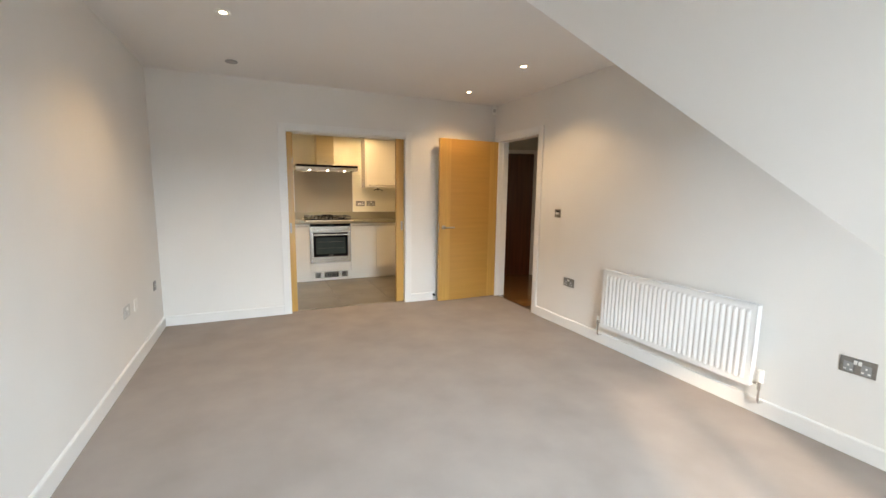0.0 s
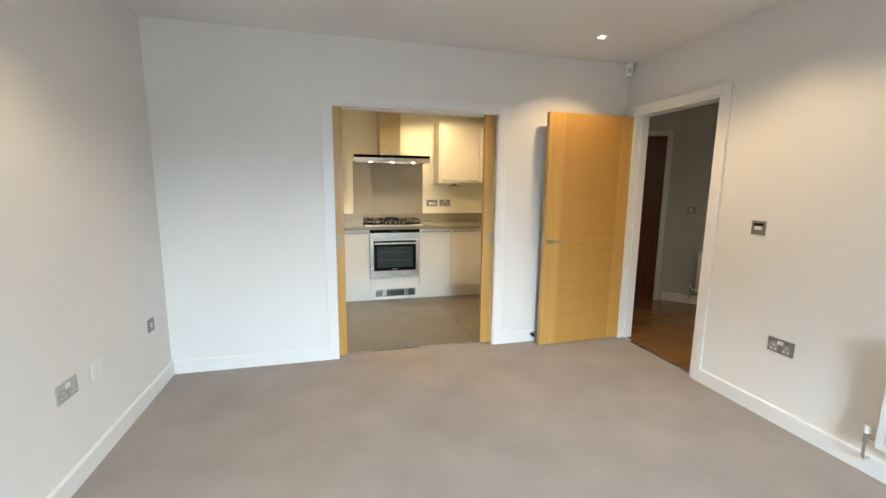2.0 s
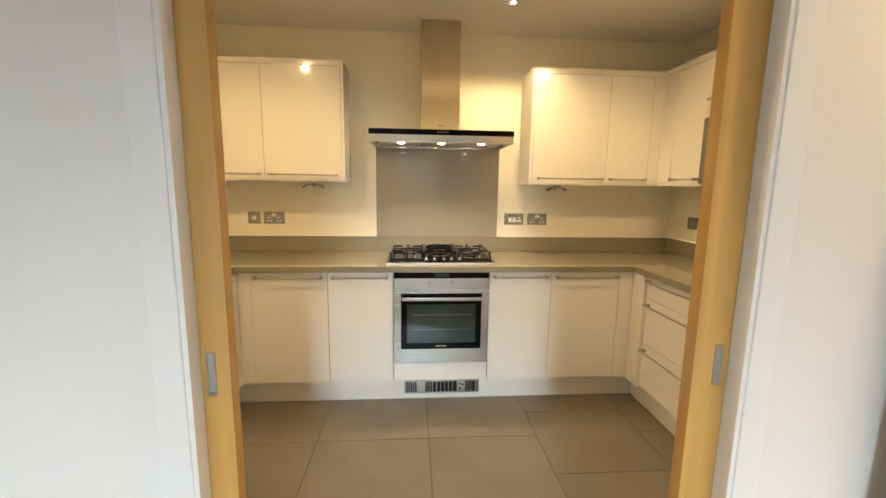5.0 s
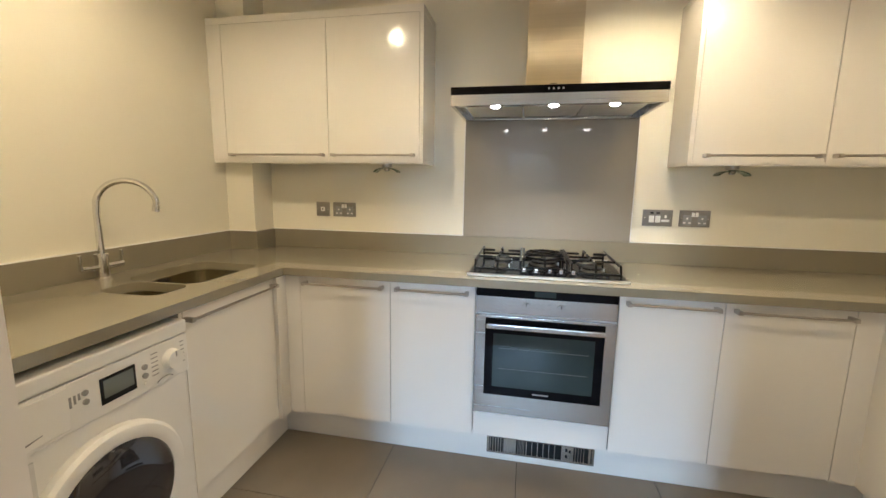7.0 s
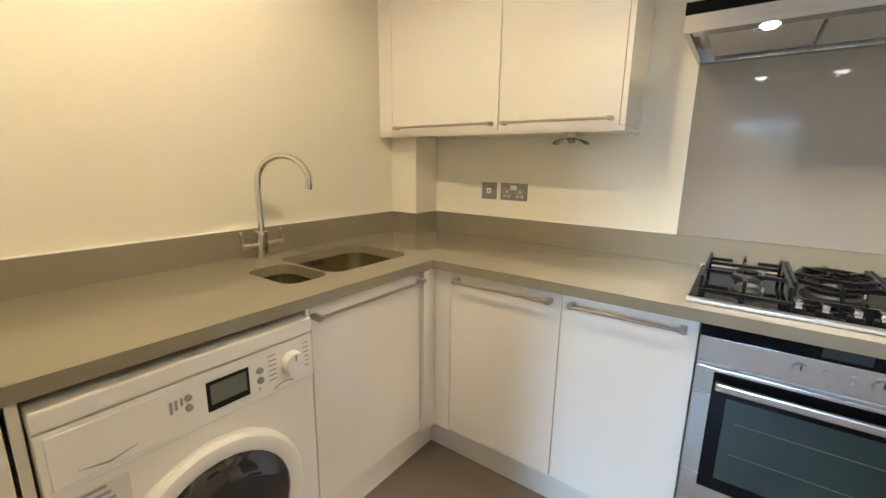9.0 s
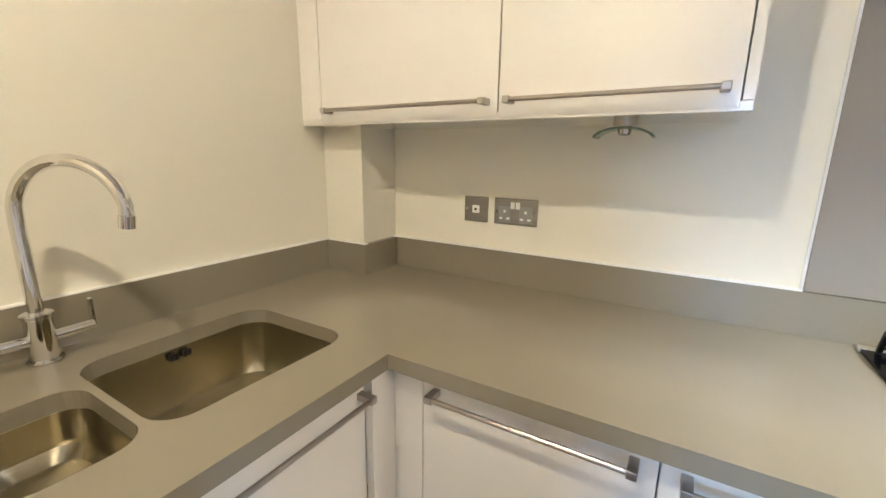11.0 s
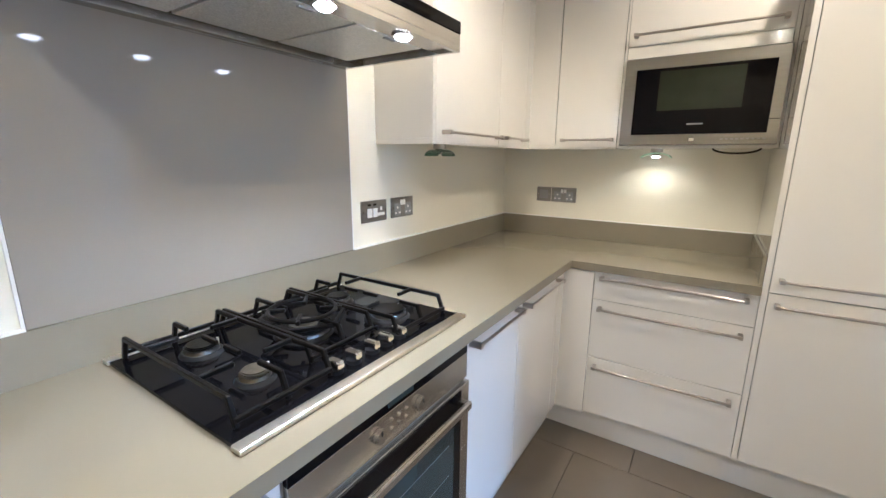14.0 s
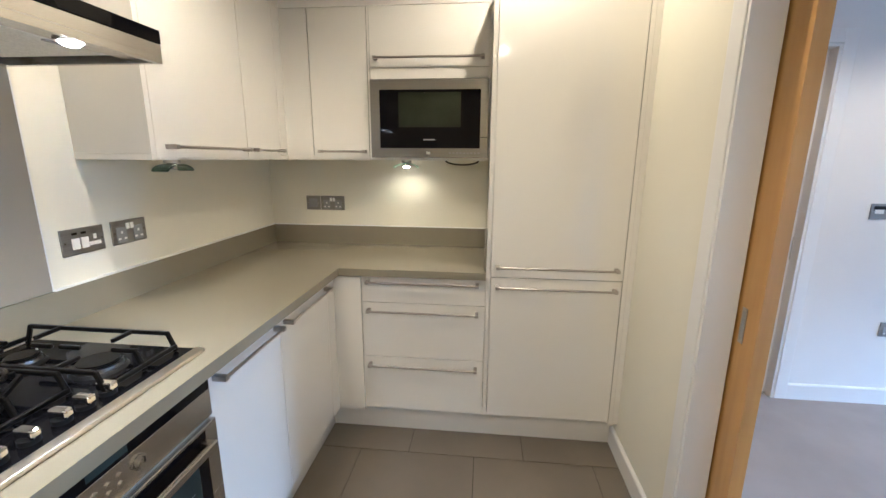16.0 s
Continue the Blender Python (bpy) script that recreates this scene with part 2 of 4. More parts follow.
# ---- the shell of the living room ----
W, E, N, S = -1.875, 1.87, 3.325, -2.76       # faces of the living room's walls
KW, KE, KS, KN = -1.862, 1.835, 3.490, 5.50   # faces of the kitchen's walls
OLK = -0.735                                 # west jamb on the kitchen side
PK, FJ = 3.412, 3.405                        # far side of the doors' pocket, joint of the floors
H = 2.465                                    # ceiling height
OL, OR, OH = -0.685, 0.647, 1.985            # opening to the kitchen
DS, DN, DH = 2.377, 3.212, 2.018              # doorway to the hall, in the east wall


def structure(name, bm, material, label=""):
    return part(name, bm, material, None, label, kind="structure")


structure("floor", box(W - 0.2, E + 0.05, S - 0.2, FJ, -0.12, 0.0), M_CARPET, "taupe wool carpet of the empty living room")
structure("wall_north", boxes([
    (W - 0.15, OL - 0.95, N, KS, 0, H), (OL - 0.95, OL, N, N + 0.033, 0, H), (OL - 0.95, OLK, PK, KS, 0, H), (OLK, OL, PK, KS, OH, H),
    (OR + 0.95, E + 0.12, N, KS, 0, H), (OR, OR + 0.95, N, N + 0.033, 0, H), (OR, OR + 0.95, PK, KS, 0, H),
    (OL, OR, N, KS, OH, H), (OL - 0.95, OL, N + 0.033, PK, OH, H), (OR, OR + 0.95, N + 0.033, PK, OH, H)]),
    M_WALL, "white painted wall with a wide opening to the kitchen")
structure("wall_west", box(W - 0.15, W, S - 0.15, N, 0, H), M_WALL, "long white painted wall")
structure("wall_east", boxes([(E, E + 0.12, S - 0.15, DS, 0, H), (E, E + 0.12, DS, DN, DH, H), (E, E + 0.12, DN, N, 0, H)]),
          M_WALL, "white painted wall with the doorway to the hall")
structure("wall_south", boxes([(W, -0.6, S - 0.15, S, 0, H), (0.5, E, S - 0.15, S, 0, H), (-0.6, 0.5, S - 0.15, S, 2.15, H),
                               (-0.6, 0.5, S - 0.15, S, 0, 0.1)]), M_WALL, "white painted wall with a wide window")
structure("ceiling", box(W - 0.15, E + 0.12, S - 0.15, KS - 0.06, H, H + 0.15), M_CEIL, "flat white ceiling with recessed lights")

window = thing("window_south", at(-0.05, S, 0.1), "white framed garden window that lights the living room", "window")
tagged(window, kind="structure")
Y0, Y1 = S - 0.1, S - 0.04
part("window_frame", boxes([(-0.6, -0.54, Y0, Y1, 0.1, 2.15), (0.44, 0.5, Y0, Y1, 0.1, 2.15), (-0.08, -0.02, Y0, Y1, 0.1, 2.15), (-0.54, -0.08, Y0, Y1, 0.1, 0.17),
                            (-0.02, 0.44, Y0, Y1, 0.1, 0.17), (-0.54, -0.08, Y0, Y1, 2.09, 2.15), (-0.02, 0.44, Y0, Y1, 2.09, 2.15)]), M_TRIM, window, world=True)
for x0, x1 in ((-0.54, -0.08), (-0.02, 0.44)):
    p = part("pane", box(x0, x1, S - 0.075, S - 0.069, 0.17, 2.09), M_PANE, window, world=True)
    p.visible_shadow = False

# raking soffit of the roof, which comes down from the ceiling across the room's corner
bm = bmesh.new()
rake = [bm.verts.new(v) for v in ((-0.226, 0.401, H), (0.86, -0.930, 1.067), (-0.14, -1.77, H), (1.30, -0.36, H))]
for tri in ((0, 1, 2), (0, 3, 1), (1, 3, 2), (0, 2, 3)):
    bm.faces.new([rake[k] for k in tri])
bmesh.ops.recalc_face_normals(bm, faces=bm.faces[:])
structure("ceiling_slope", bm, M_WALL, "white painted sloping soffit under the roof")


def skirting(name, rows, profile=0.10, label="white painted skirting board"):
    """Boards with a rounded top, each (x0, y0, x1, y1, nx, ny): the foot of the wall and the side that it shows."""
    bm = bmesh.new()
    for x0, y0, x1, y1, nx, ny in rows:
        own = bmesh.new()
        prof = [(0, 0), (0.016, 0), (0.016, profile - 0.008), (0.013, profile - 0.003), (0.008, profile), (0, profile)]
        ends = [[own.verts.new((x + nx * a, y + ny * a, b)) for a, b in prof] for x, y in ((x0, y0), (x1, y1))]
        own.faces.new(ends[0])
        own.faces.new(ends[1])
        for k in range(len(prof)):
            j = (k + 1) % len(prof)
            own.faces.new((ends[0][k], ends[0][j], ends[1][j], ends[1][k]))
        bmesh.ops.recalc_face_normals(own, faces=own.faces[:])
        join(bm, own)
    return structure(name, bm, M_TRIM, label)


A = 0.072  # breadth of the architraves
skirting("baseboard", [(W, S, W, N - 0.016, 1, 0), (W, N, OL - A, N, 0, -1), (OR + A, N, E, N, 0, -1), (E, S, E, DS - A, -1, 0)], 0.10)


def architrave(name, axis, wall, side, a0, a1, top, label=""):
    """Boards round an opening on one face of a wall. axis: along which the opening lies; side: +1 or -1, where they stand proud."""
    bm = bmesh.new()
    for u0, u1, z0, z1 in ((a0 - A, a0 - 0.004, 0, top + A), (a1 + 0.004, a1 + A, 0, top + A), (a0 - 0.004, a1 + 0.004, top + 0.004, top + A)):
        w0, w1 = sorted((wall, wall + side * 0.017))
        r = (u0, u1, w0, w1, z0, z1) if axis == "x" else (w0, w1, u0, u1, z0, z1)
        box(*r, bevel=0.004, bm=bm)
    return structure(name, bm, M_TRIM, label or "white painted architrave")


architrave("architrave", "x", N, -1, OL, OR, OH)
architrave("architrave", "x", KS, 1, OLK, OR, OH)
architrave("architrave", "y", E, -1, DS, DN, DH)
architrave("architrave", "y", E + 0.12, 1, DS, DN, DH)
# linings of the opening, either side of the pocket, and of the doorway
structure("lining", boxes([(OL - 0.004, OL + 0.008, N - 0.012, N + 0.036, 0, OH), (OLK - 0.004, OLK + 0.008, PK - 0.002, KS + 0.012, 0, OH),
                           (OR - 0.008, OR + 0.004, N - 0.012, N + 0.036, 0, OH), (OR - 0.008, OR + 0.004, PK - 0.002, KS + 0.012, 0, OH),
                           (OL + 0.008, OR - 0.008, N - 0.012, N + 0.036, OH - 0.01, OH + 0.002), (OLK + 0.008, OR - 0.008, PK - 0.002, KS + 0.012, OH - 0.01, OH + 0.002)]),
          M_TRIM, "white painted lining of the opening")
structure("lining", boxes([(E - 0.012, E + 0.132, DS - 0.004, DS + 0.012, 0, DH), (E - 0.012, E + 0.132, DN - 0.012, DN + 0.004, 0, DH),
                           (E - 0.012, E + 0.132, DS + 0.012, DN - 0.012, DH - 0.012, DH + 0.002),
                           (E + 0.05, E + 0.085, DS + 0.012, DS + 0.024, 0, DH - 0.012), (E + 0.05, E + 0.085, DN - 0.024, DN - 0.012, 0, DH - 0.012)]),
          M_TRIM, "white painted door lining with its stop")
structure("threshold", box(OL + 0.008, OR - 0.008, FJ - 0.015, FJ + 0.005, 0.0, 0.004), M_STEEL, "thin metal strip between carpet and tiles")
structure("threshold", box(E + 0.03, E + 0.06, DS + 0.012, DN - 0.012, 0.0, 0.005), M_STEEL, "thin metal strip between carpet and floorboards")

structure("strike_plate", box(E + 0.045, E + 0.075, DS + 0.0118, DS + 0.0145, 0.86, 1.0, 0.001), M_NICKEL, "satin nickel strike plate in the door lining")

# ---- the shell of the kitchen ----
structure("wall_west", box(KW - 0.15, KW, KS, KN + 0.15, 0, H), M_KWALL, "cream painted kitchen wall behind the sink")
structure("wall_east", box(KE, KE + 0.155, KS, KN + 0.15, 0, H), M_KWALL, "cream painted kitchen wall")
structure("wall_back", box(KW, KE, KN, KN + 0.15, 0, H), M_KWALL, "cream painted kitchen wall behind the hob")
structure("boxing", box(KW, -1.685, 5.315, KN, 0, H, 0.002), M_KWALL, "cream painted pipe boxing in the corner")
structure("ceiling", box(KW - 0.15, KE + 0.155, KS - 0.06, KN + 0.15, H + 0.001, H + 0.15), M_CEIL, "flat white kitchen ceiling")
for r in ((KW, OLK - A, 0), (OR + A, KE, 0), (OLK - A, OR + A, OH + A)):
    structure("wall_lining", box(r[0], r[1], KS, KS + 0.003, r[2], H), M_KWALL, "cream painted kitchen side of the dividing wall")
skirting("baseboard", [(OR + A, KS + 0.003, 1.318, KS + 0.003, 0, 1)], 0.10)

# ---- the hall ----
HB = ((2.45, 4.54), (3.295, 4.205), (3.93, 3.54), (3.93, 1.14))  # feet of its far walls


def wall_strip(name, feet, z1, t, material, label):
    bm = bmesh.new()
    for (x0, y0), (x1, y1) in zip(feet, feet[1:]):
        d = Vector((x1 - x0, y1 - y0, 0)).normalized()
        n = Vector((-d.y, d.x, 0)) * t
        join(bm, prism([(x0, y0), (x1, y1), (x1 + n.x, y1 + n.y), (x0 + n.x, y0 + n.y)], 0, z1))
    return structure(name, bm, material, label)


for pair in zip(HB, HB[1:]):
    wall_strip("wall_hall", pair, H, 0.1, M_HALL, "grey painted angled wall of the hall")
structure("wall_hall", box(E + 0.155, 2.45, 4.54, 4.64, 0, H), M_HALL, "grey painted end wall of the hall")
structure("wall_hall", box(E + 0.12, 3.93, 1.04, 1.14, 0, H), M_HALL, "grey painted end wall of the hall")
structure("ceiling", box(E + 0.12, 4.05, 1.04, 4.74, H, H + 0.1), M_CEIL, "flat white hall ceiling")
structure("floor", box(E + 0.05, 4.05, 1.04, 4.74, -0.12, -0.012), M_GROUT, "base under the hall's floorboards")

# ---- kitchen units: each is built with its front at y = 0, its left end at x = 0, looking towards -y ----


def bar_handle(parent, x0, x1, z, y=0.0, vertical=False):
    """A round bar on two block feet."""
    bm = cyl((x0, y - 0.034, z), (x1, y - 0.034, z), 0.0055, 14)
    for x in (x0 + 0.008, x1 - 0.008):
        box(x - 0.0085, x + 0.0085, y - 0.041, y + 0.001, z - 0.008, z + 0.008, 0.002, bm)
    return part("handle", bm, M_NICKEL, parent, "satin nickel bar handle")


def door(parent, x0, x1, z0, z1, handle=None, name="door", mat_=None, t=0.02):
    """A lacquered front with its handle (x0, x1, z)."""
    d = part(name, box(x0 + 0.0009, x1 - 0.0009, 0, t, z0, z1, 0.0012), mat_ or M_UNIT, parent)
    if handle:
        bar_handle(d, *handle)
    return d


def carcass(parent, w, z0, z1, depth, open_top=True, y0=0.022):
    t = 0.018
    rows = [(0, t, y0, depth, z0, z1), (w - t, w, y0, depth, z0, z1), (t, w - t, y0, depth, z0, z0 + t), (t, w - t, depth - 0.01, depth, z0 + t, z1)]
    if not open_top:
        rows.append((t, w - t, y0, depth - 0.01, z1 - t, z1))
    return part("carcass", boxes(rows), M_CARC, parent)


BASE = (0.158, 0.868)


def base_unit(name, m, w, handle, label, group="base units of the kitchen"):
    u = thing(name, m, label, "kitchen cabinet", group)
    carcass(u, w, 0.15, 0.872, 0.56)
    door(u, 0, w, *BASE, handle=handle)
    return u


FY = 4.90          # fronts of the back run
FE, FW = 1.258, -1.255   # fronts of the east and west runs
N_, E_, W_ = 0, -90, 90    # turns of a unit that stands at the back, east and west wall


def place(x, y, turn):
    return at(x, y, 0, turn)


# back run; the gaps of the doors at -1.158, -0.70, -0.30, 0.30, 0.70 and 1.148
base_unit("base_cabinet", place(-1.158, FY, 0), 0.457, (0.028, 0.428, 0.838), "white gloss base cabinet next to the sink corner")
base_unit("base_cabinet", place(-0.70, FY, 0), 0.398, (0.03, 0.369, 0.838), "narrower white gloss base cabinet beside the oven")
base_unit("base_cabinet", place(0.302, FY, 0), 0.398, (0.025, 0.372, 0.841), "narrower white gloss base cabinet beside the oven")
base_unit("base_cabinet", place(0.701, FY, 0), 0.447, (0.029, 0.431, 0.838), "white gloss base cabinet next to the drawers' corner")
post = part("corner_post", boxes([(-1.235, -1.1585, FY, FY + 0.02, 0.15, 0.868), (-1.255, -1.235, FY - 0.0772, FY + 0.02, 0.15, 0.868)]), M_UNIT, None, "white gloss corner post between base cabinets", category="corner post")
tagged(post, category="corner post")
post = part("corner_post", boxes([(1.150, 1.238, FY, FY + 0.02, 0.15, 0.868), (1.238, 1.258, 4.765, FY + 0.02, 0.15, 0.868)]), M_UNIT, None, "white gloss corner post beside the drawer unit")
tagged(post, category="corner post")

# sink cabinet on the west run
u = thing("sink_cabinet", place(FW, 4.30, W_), "white gloss cabinet under the sink", "kitchen cabinet", "base units of the kitchen")
carcass(u, 0.52, 0.15, 0.70, 0.56)
door(u, 0, 0.522, *BASE, handle=(0.0, 0.515, 0.835))

# drawer unit on the east run: local x runs from north to south
u = thing("drawer_unit", place(FE, 4.765, E_), "white gloss unit of three drawers", "kitchen cabinet", "base units of the kitchen")
carcass(u, 0.597, 0.15, 0.872, 0.54)
for z0, z1, hz in ((0.738, 0.868, 0.845), (0.450, 0.735, 0.698), (0.158, 0.447, 0.408)):
    door(u, -0.0015, 0.604, z0, z1, handle=(0.027, 0.572, hz), name="drawer")

# tall unit with two doors
u = thing("tall_cabinet", place(FE, 4.160, E_), "tall white gloss cabinet with two doors for a built-in fridge", "kitchen cabinet")
part("side_panel", box(0, 0.019, 0.0, 0.575, 0.15, 2.187), M_UNIT, u)
part("side_panel", box(0.622, 0.641, 0.0, 0.575, 0.15, 2.187), M_UNIT, u)
part("carcass", boxes([(0.021, 0.62, 0.022, 0.575, 0.15, 0.17), (0.021, 0.62, 0.56, 0.575, 0.17, 2.15), (0.021, 0.62, 0.022, 0.575, 2.15, 2.187)]), M_CARC, u)
door(u, 0.021, 0.620, 0.158, 0.882, handle=(0.044, 0.594, 0.841))
door(u, 0.021, 0.620, 0.886, 2.147, handle=(0.044, 0.594, 0.938))

tagged(part("filler_panel", box(FE, FE + 0.02, KS + 0.0035, 3.5185, 0.15, 2.187), M_UNIT, None, "narrow white gloss filler between tall cabinet and wall"), category="cabinet panel")

# plinths
for name, row in (("plinth", (-1.315, 1.335, 4.962, 4.977, 0.0, 0.148)), ("plinth", (-1.315, -1.300, 3.70, 4.962, 0.0, 0.148)), ("plinth", (1.320, 1.335, KS + 0.0035, 4.962, 0.0, 0.148))):
    tagged(part(name, box(*row, bevel=0.002), M_UNIT, None, "white gloss plinth board under the cabinets"), category="plinth")

# plinth heater grille
g = thing("plinth_heater", at(0.014, 4.958, 0.086), "chrome plinth heater grille in the plinth under the oven", "heater grille")
part("grille_frame", boxes([(-0.247, 0.247, -0.008, 0.004, 0.036, 0.046), (-0.247, 0.247, -0.008, 0.004, -0.046, -0.036), (-0.247, -0.237, -0.008, 0.004, -0.036, 0.036),
                            (0.237, 0.247, -0.008, 0.004, -0.036, 0.036), (-0.168, -0.108, -0.006, 0.004, -0.036, 0.036), (0.100, 0.155, -0.008, 0.004, -0.036, 0.036)]), M_STEEL, g)
part("backing", box(-0.237, 0.237, 0.0, 0.003, -0.036, 0.036), M_BLACK, g)
for x, w in [(-0.232 + 0.0125 * k, 0.004) for k in range(6)] + [(-0.100 + 0.0068 * k, 0.0022) for k in range(5)] + [(-0.062 + 0.026 * k, 0.004) for k in range(6)] + [(0.162 + 0.0125 * k, 0.003) for k in range(4)] + [(0.222, 0.010)]:
    part("slat", box(x, x + w, -0.006, 0.0, -0.036, 0.036), M_STEEL, g)
for x, z in ((0.118, 0.010), (0.118, -0.022), (0.134, 0.004)):
    part("switch", box(x, x + 0.009, -0.010, -0.008, z, z + 0.014, 0.001), M_BLACK, g)

# ---- worktop and upstands ----
WT = 0.91
wt = thing("worktop", at(0, KN, WT), "taupe composite stone worktop round three sides of the kitchen", "worktop")
outline = [(KW, KS + 0.004), (-1.227, KS + 0.004), (-1.227, 4.868), (1.230, 4.868), (1.230, 4.162), (KE, 4.162), (KE, KN), (-1.685, KN), (-1.685, 5.315), (KW, 5.315)]
bm = bmesh.new()
holes = [rounded(-1.715, -1.365, 4.487, 4.895, 0.06), rounded(-1.63, -1.365, 4.305, 4.473, 0.05)]
verts = [bm.verts.new((x, y, WT)) for x, y in outline]
edges = [bm.edges.new((verts[k], verts[(k + 1) % len(verts)])) for k in range(len(verts))]
for hole in holes:
    hv = [bm.verts.new((x, y, WT)) for x, y in hole]
    edges += [bm.edges.new((hv[k], hv[(k + 1) % len(hv)])) for k in range(len(hv))]
bmesh.ops.triangle_fill(bm, edges=edges, use_beauty=True)
for f in bm.faces:
    if f.normal.z < 0:
        f.normal_flip()
top_faces = bm.faces[:]
ext = bmesh.ops.extrude_face_region(bm, geom=top_faces)
bmesh.ops.translate(bm, verts=[v for v in ext["geom"] if isinstance(v, bmesh.types.BMVert)], vec=(0, 0, -0.036))
bmesh.ops.recalc_face_normals(bm, faces=bm.faces[:])
part("slab", bm, M_STONE, wt, world=True)
U1 = 1.020
for r in ((KW, KW + 0.02, KS + 0.02, 5.315), (KW, -1.665, 5.295, 5.315), (-1.685, -1.665, 5.315, KN - 0.02), (-1.685, KE - 0.02, KN - 0.02, KN), (KE - 0.02, KE, 4.172, KN), (1.262, KE, 4.162, 4.172)):
    part("upstand", box(*r, WT, U1), M_STONE, wt, world=True)
for r in ((KW, KW + 0.019, KS + 0.02, 5.315), (KW, -1.666, 5.296, 5.315), (-1.685, -0.452, KN - 0.019, KN), (0.463, KE - 0.02, KN - 0.019, KN), (KE - 0.019, KE, 4.174, KN)):
    part("sealant", box(*r, U1, U1 + 0.003), M_SEAL, wt, world=True)

sb = part("splashback", box(-0.450, 0.459, KN - 0.012, KN - 0.0005, U1 + 0.001, 1.70, 0.001), M_SPLASH, None, "grey back-painted glass splashback behind the hob")
tagged(sb, category="splashback")
for x0, x1 in ((-0.456, -0.4505), (0.4595, 0.465)):
    tagged(part("splashback_edge", box(x0, x1, KN - 0.010, KN, U1, 1.66), M_SEAL, None, "thin white sealed edge of the splashback"), category="trim")


# ---- sink and tap ----
def bowl(parent, x0, x1, y0, y1, depth, r=0.06):
    """A pressed bowl hung under the worktop, open at the top."""
    bm = bmesh.new()
    rings = []
    for inset, z in ((0.006, -0.036), (-0.004, -0.036), (-0.004, -0.040), (0.004, -0.10), (0.010, -depth + 0.035), (0.022, -depth + 0.010), (0.045, -depth)):
        rr = max(r - inset * 0.3, 0.02)
        rings.append([bm.verts.new((x, y, WT + z)) for x, y in rounded(x0 + inset, x1 - inset, y0 + inset, y1 - inset, rr)])
    for a, b in zip(rings[1:], rings[2:]):
        for k in range(len(a)):
            bm.faces.new((a[k], b[k], b[(k + 1) % len(a)], a[(k + 1) % len(a)]))
    bm.faces.new(rings[-1])
    bmesh.ops.delete(bm, geom=rings[0], context="VERTS")
    bmesh.ops.recalc_face_normals(bm, faces=bm.faces[:])
    bmesh.ops.reverse_faces(bm, faces=bm.faces[:])
    ob = part("bowl", bm, M_SINK, parent, world=True, smooth=True)
    md = ob.modifiers.new("thickness", "SOLIDIFY")
    md.thickness, md.offset = 0.0015, -1
    return ob


sink = thing("sink", at(-1.53, 4.60, WT - 0.2), "stainless steel undermounted sink with a main and a half bowl", "sink")
bowl(sink, -1.715, -1.365, 4.487, 4.895, 0.18)
bowl(sink, -1.63, -1.365, 4.305, 4.473, 0.13, 0.05)
part("drain", cyl((-1.53, 4.70, WT - 0.179), (-1.53, 4.70, WT - 0.175), 0.045, 28, bevel=0.001), M_CHROME, sink, world=True)
part("drain", cyl((-1.51, 4.39, WT - 0.129), (-1.51, 4.39, WT - 0.125), 0.03, 24, bevel=0.001), M_CHROME, sink, world=True)
part("overflow", boxes([(-1.712, -1.705, 4.66 + d, 4.668 + d, WT - 0.062, WT - 0.046) for d in (0, 0.011, 0.030, 0.041)]), M_BLACK, sink, world=True)

tap = thing("tap", at(-1.79, 4.475, WT), "chrome swan-neck kitchen mixer tap with two cross levers", "tap")
part("base", cyl((0, 0, 0), (0, 0, 0.008), 0.029, 28, bevel=0.002), M_CHROME, tap, smooth=True)
bm = cyl((0, 0, 0.008), (0, 0, 0.095), 0.023, 28, bevel=0.001)
cyl((0, 0, 0.095), (0, 0, 0.104), 0.026, 28, bm=bm, bevel=0.002)
part("body", bm, M_CHROME, tap, smooth=True)
pts = [(0, 0, 0.10), (0, 0, 0.18), (0, 0, 0.27)]
R, ux, uy = 0.105, 0.85, 0.527
for k in range(1, 15):
    a = math.pi * 0.93 * k / 14
    pts.append((ux * R * (1 - math.cos(a)), uy * R * (1 - math.cos(a)), 0.295 + R * math.sin(a)))
e = pts[-1]
pts.append((e[0] - 0.004, e[1], e[2] - 0.025))
part("spout", tube(pts, 0.0125, 18), M_CHROME, tap, smooth=True)
part("nozzle", cyl((e[0] - 0.003, e[1], e[2] - 0.018), (e[0] - 0.007, e[1] - 0.001, e[2] - 0.042), 0.0142, 20), M_CHROME, tap, smooth=True)
for s in (-1, 1):
    lever = part("lever", cyl((0, s * 0.02, 0.05), (0.004, s * 0.085, 0.053), 0.0115, 18, bevel=0.001), M_CHROME, tap, smooth=True)
    part("blade", boxes([(-0.006, 0.006, s * 0.085 - 0.004, s * 0.085 + 0.004, 0.047, 0.11)], bevel=0.002), M_CHROME, lever)

# ---- oven ----
M_RAIL = mat("dim_oven_rail", (0.09, 0.10, 0.10), 0.3, vary=0.02)
ov = thing("oven", at(0, FY, 0.285), "stainless steel built-in single oven with a black glass door", "oven")
part("body", box(-0.295, 0.295, FY + 0.002, 5.42, 0.287, 0.868), M_CARC, ov, world=True)
part("top_panel", box(-0.297, 0.297, FY - 0.012, FY + 0.002, 0.833, 0.876, 0.001), M_BLACKGLASS, ov, world=True)
part("control_panel", box(-0.297, 0.297, FY - 0.012, FY + 0.002, 0.757, 0.8325, 0.001), M_STEEL, ov, world=True)
bm = box(-0.297, 0.297, FY - 0.020, FY + 0.001, 0.285, 0.748, 0.002)
d = part("door", bm, M_STEEL, ov, world=True)
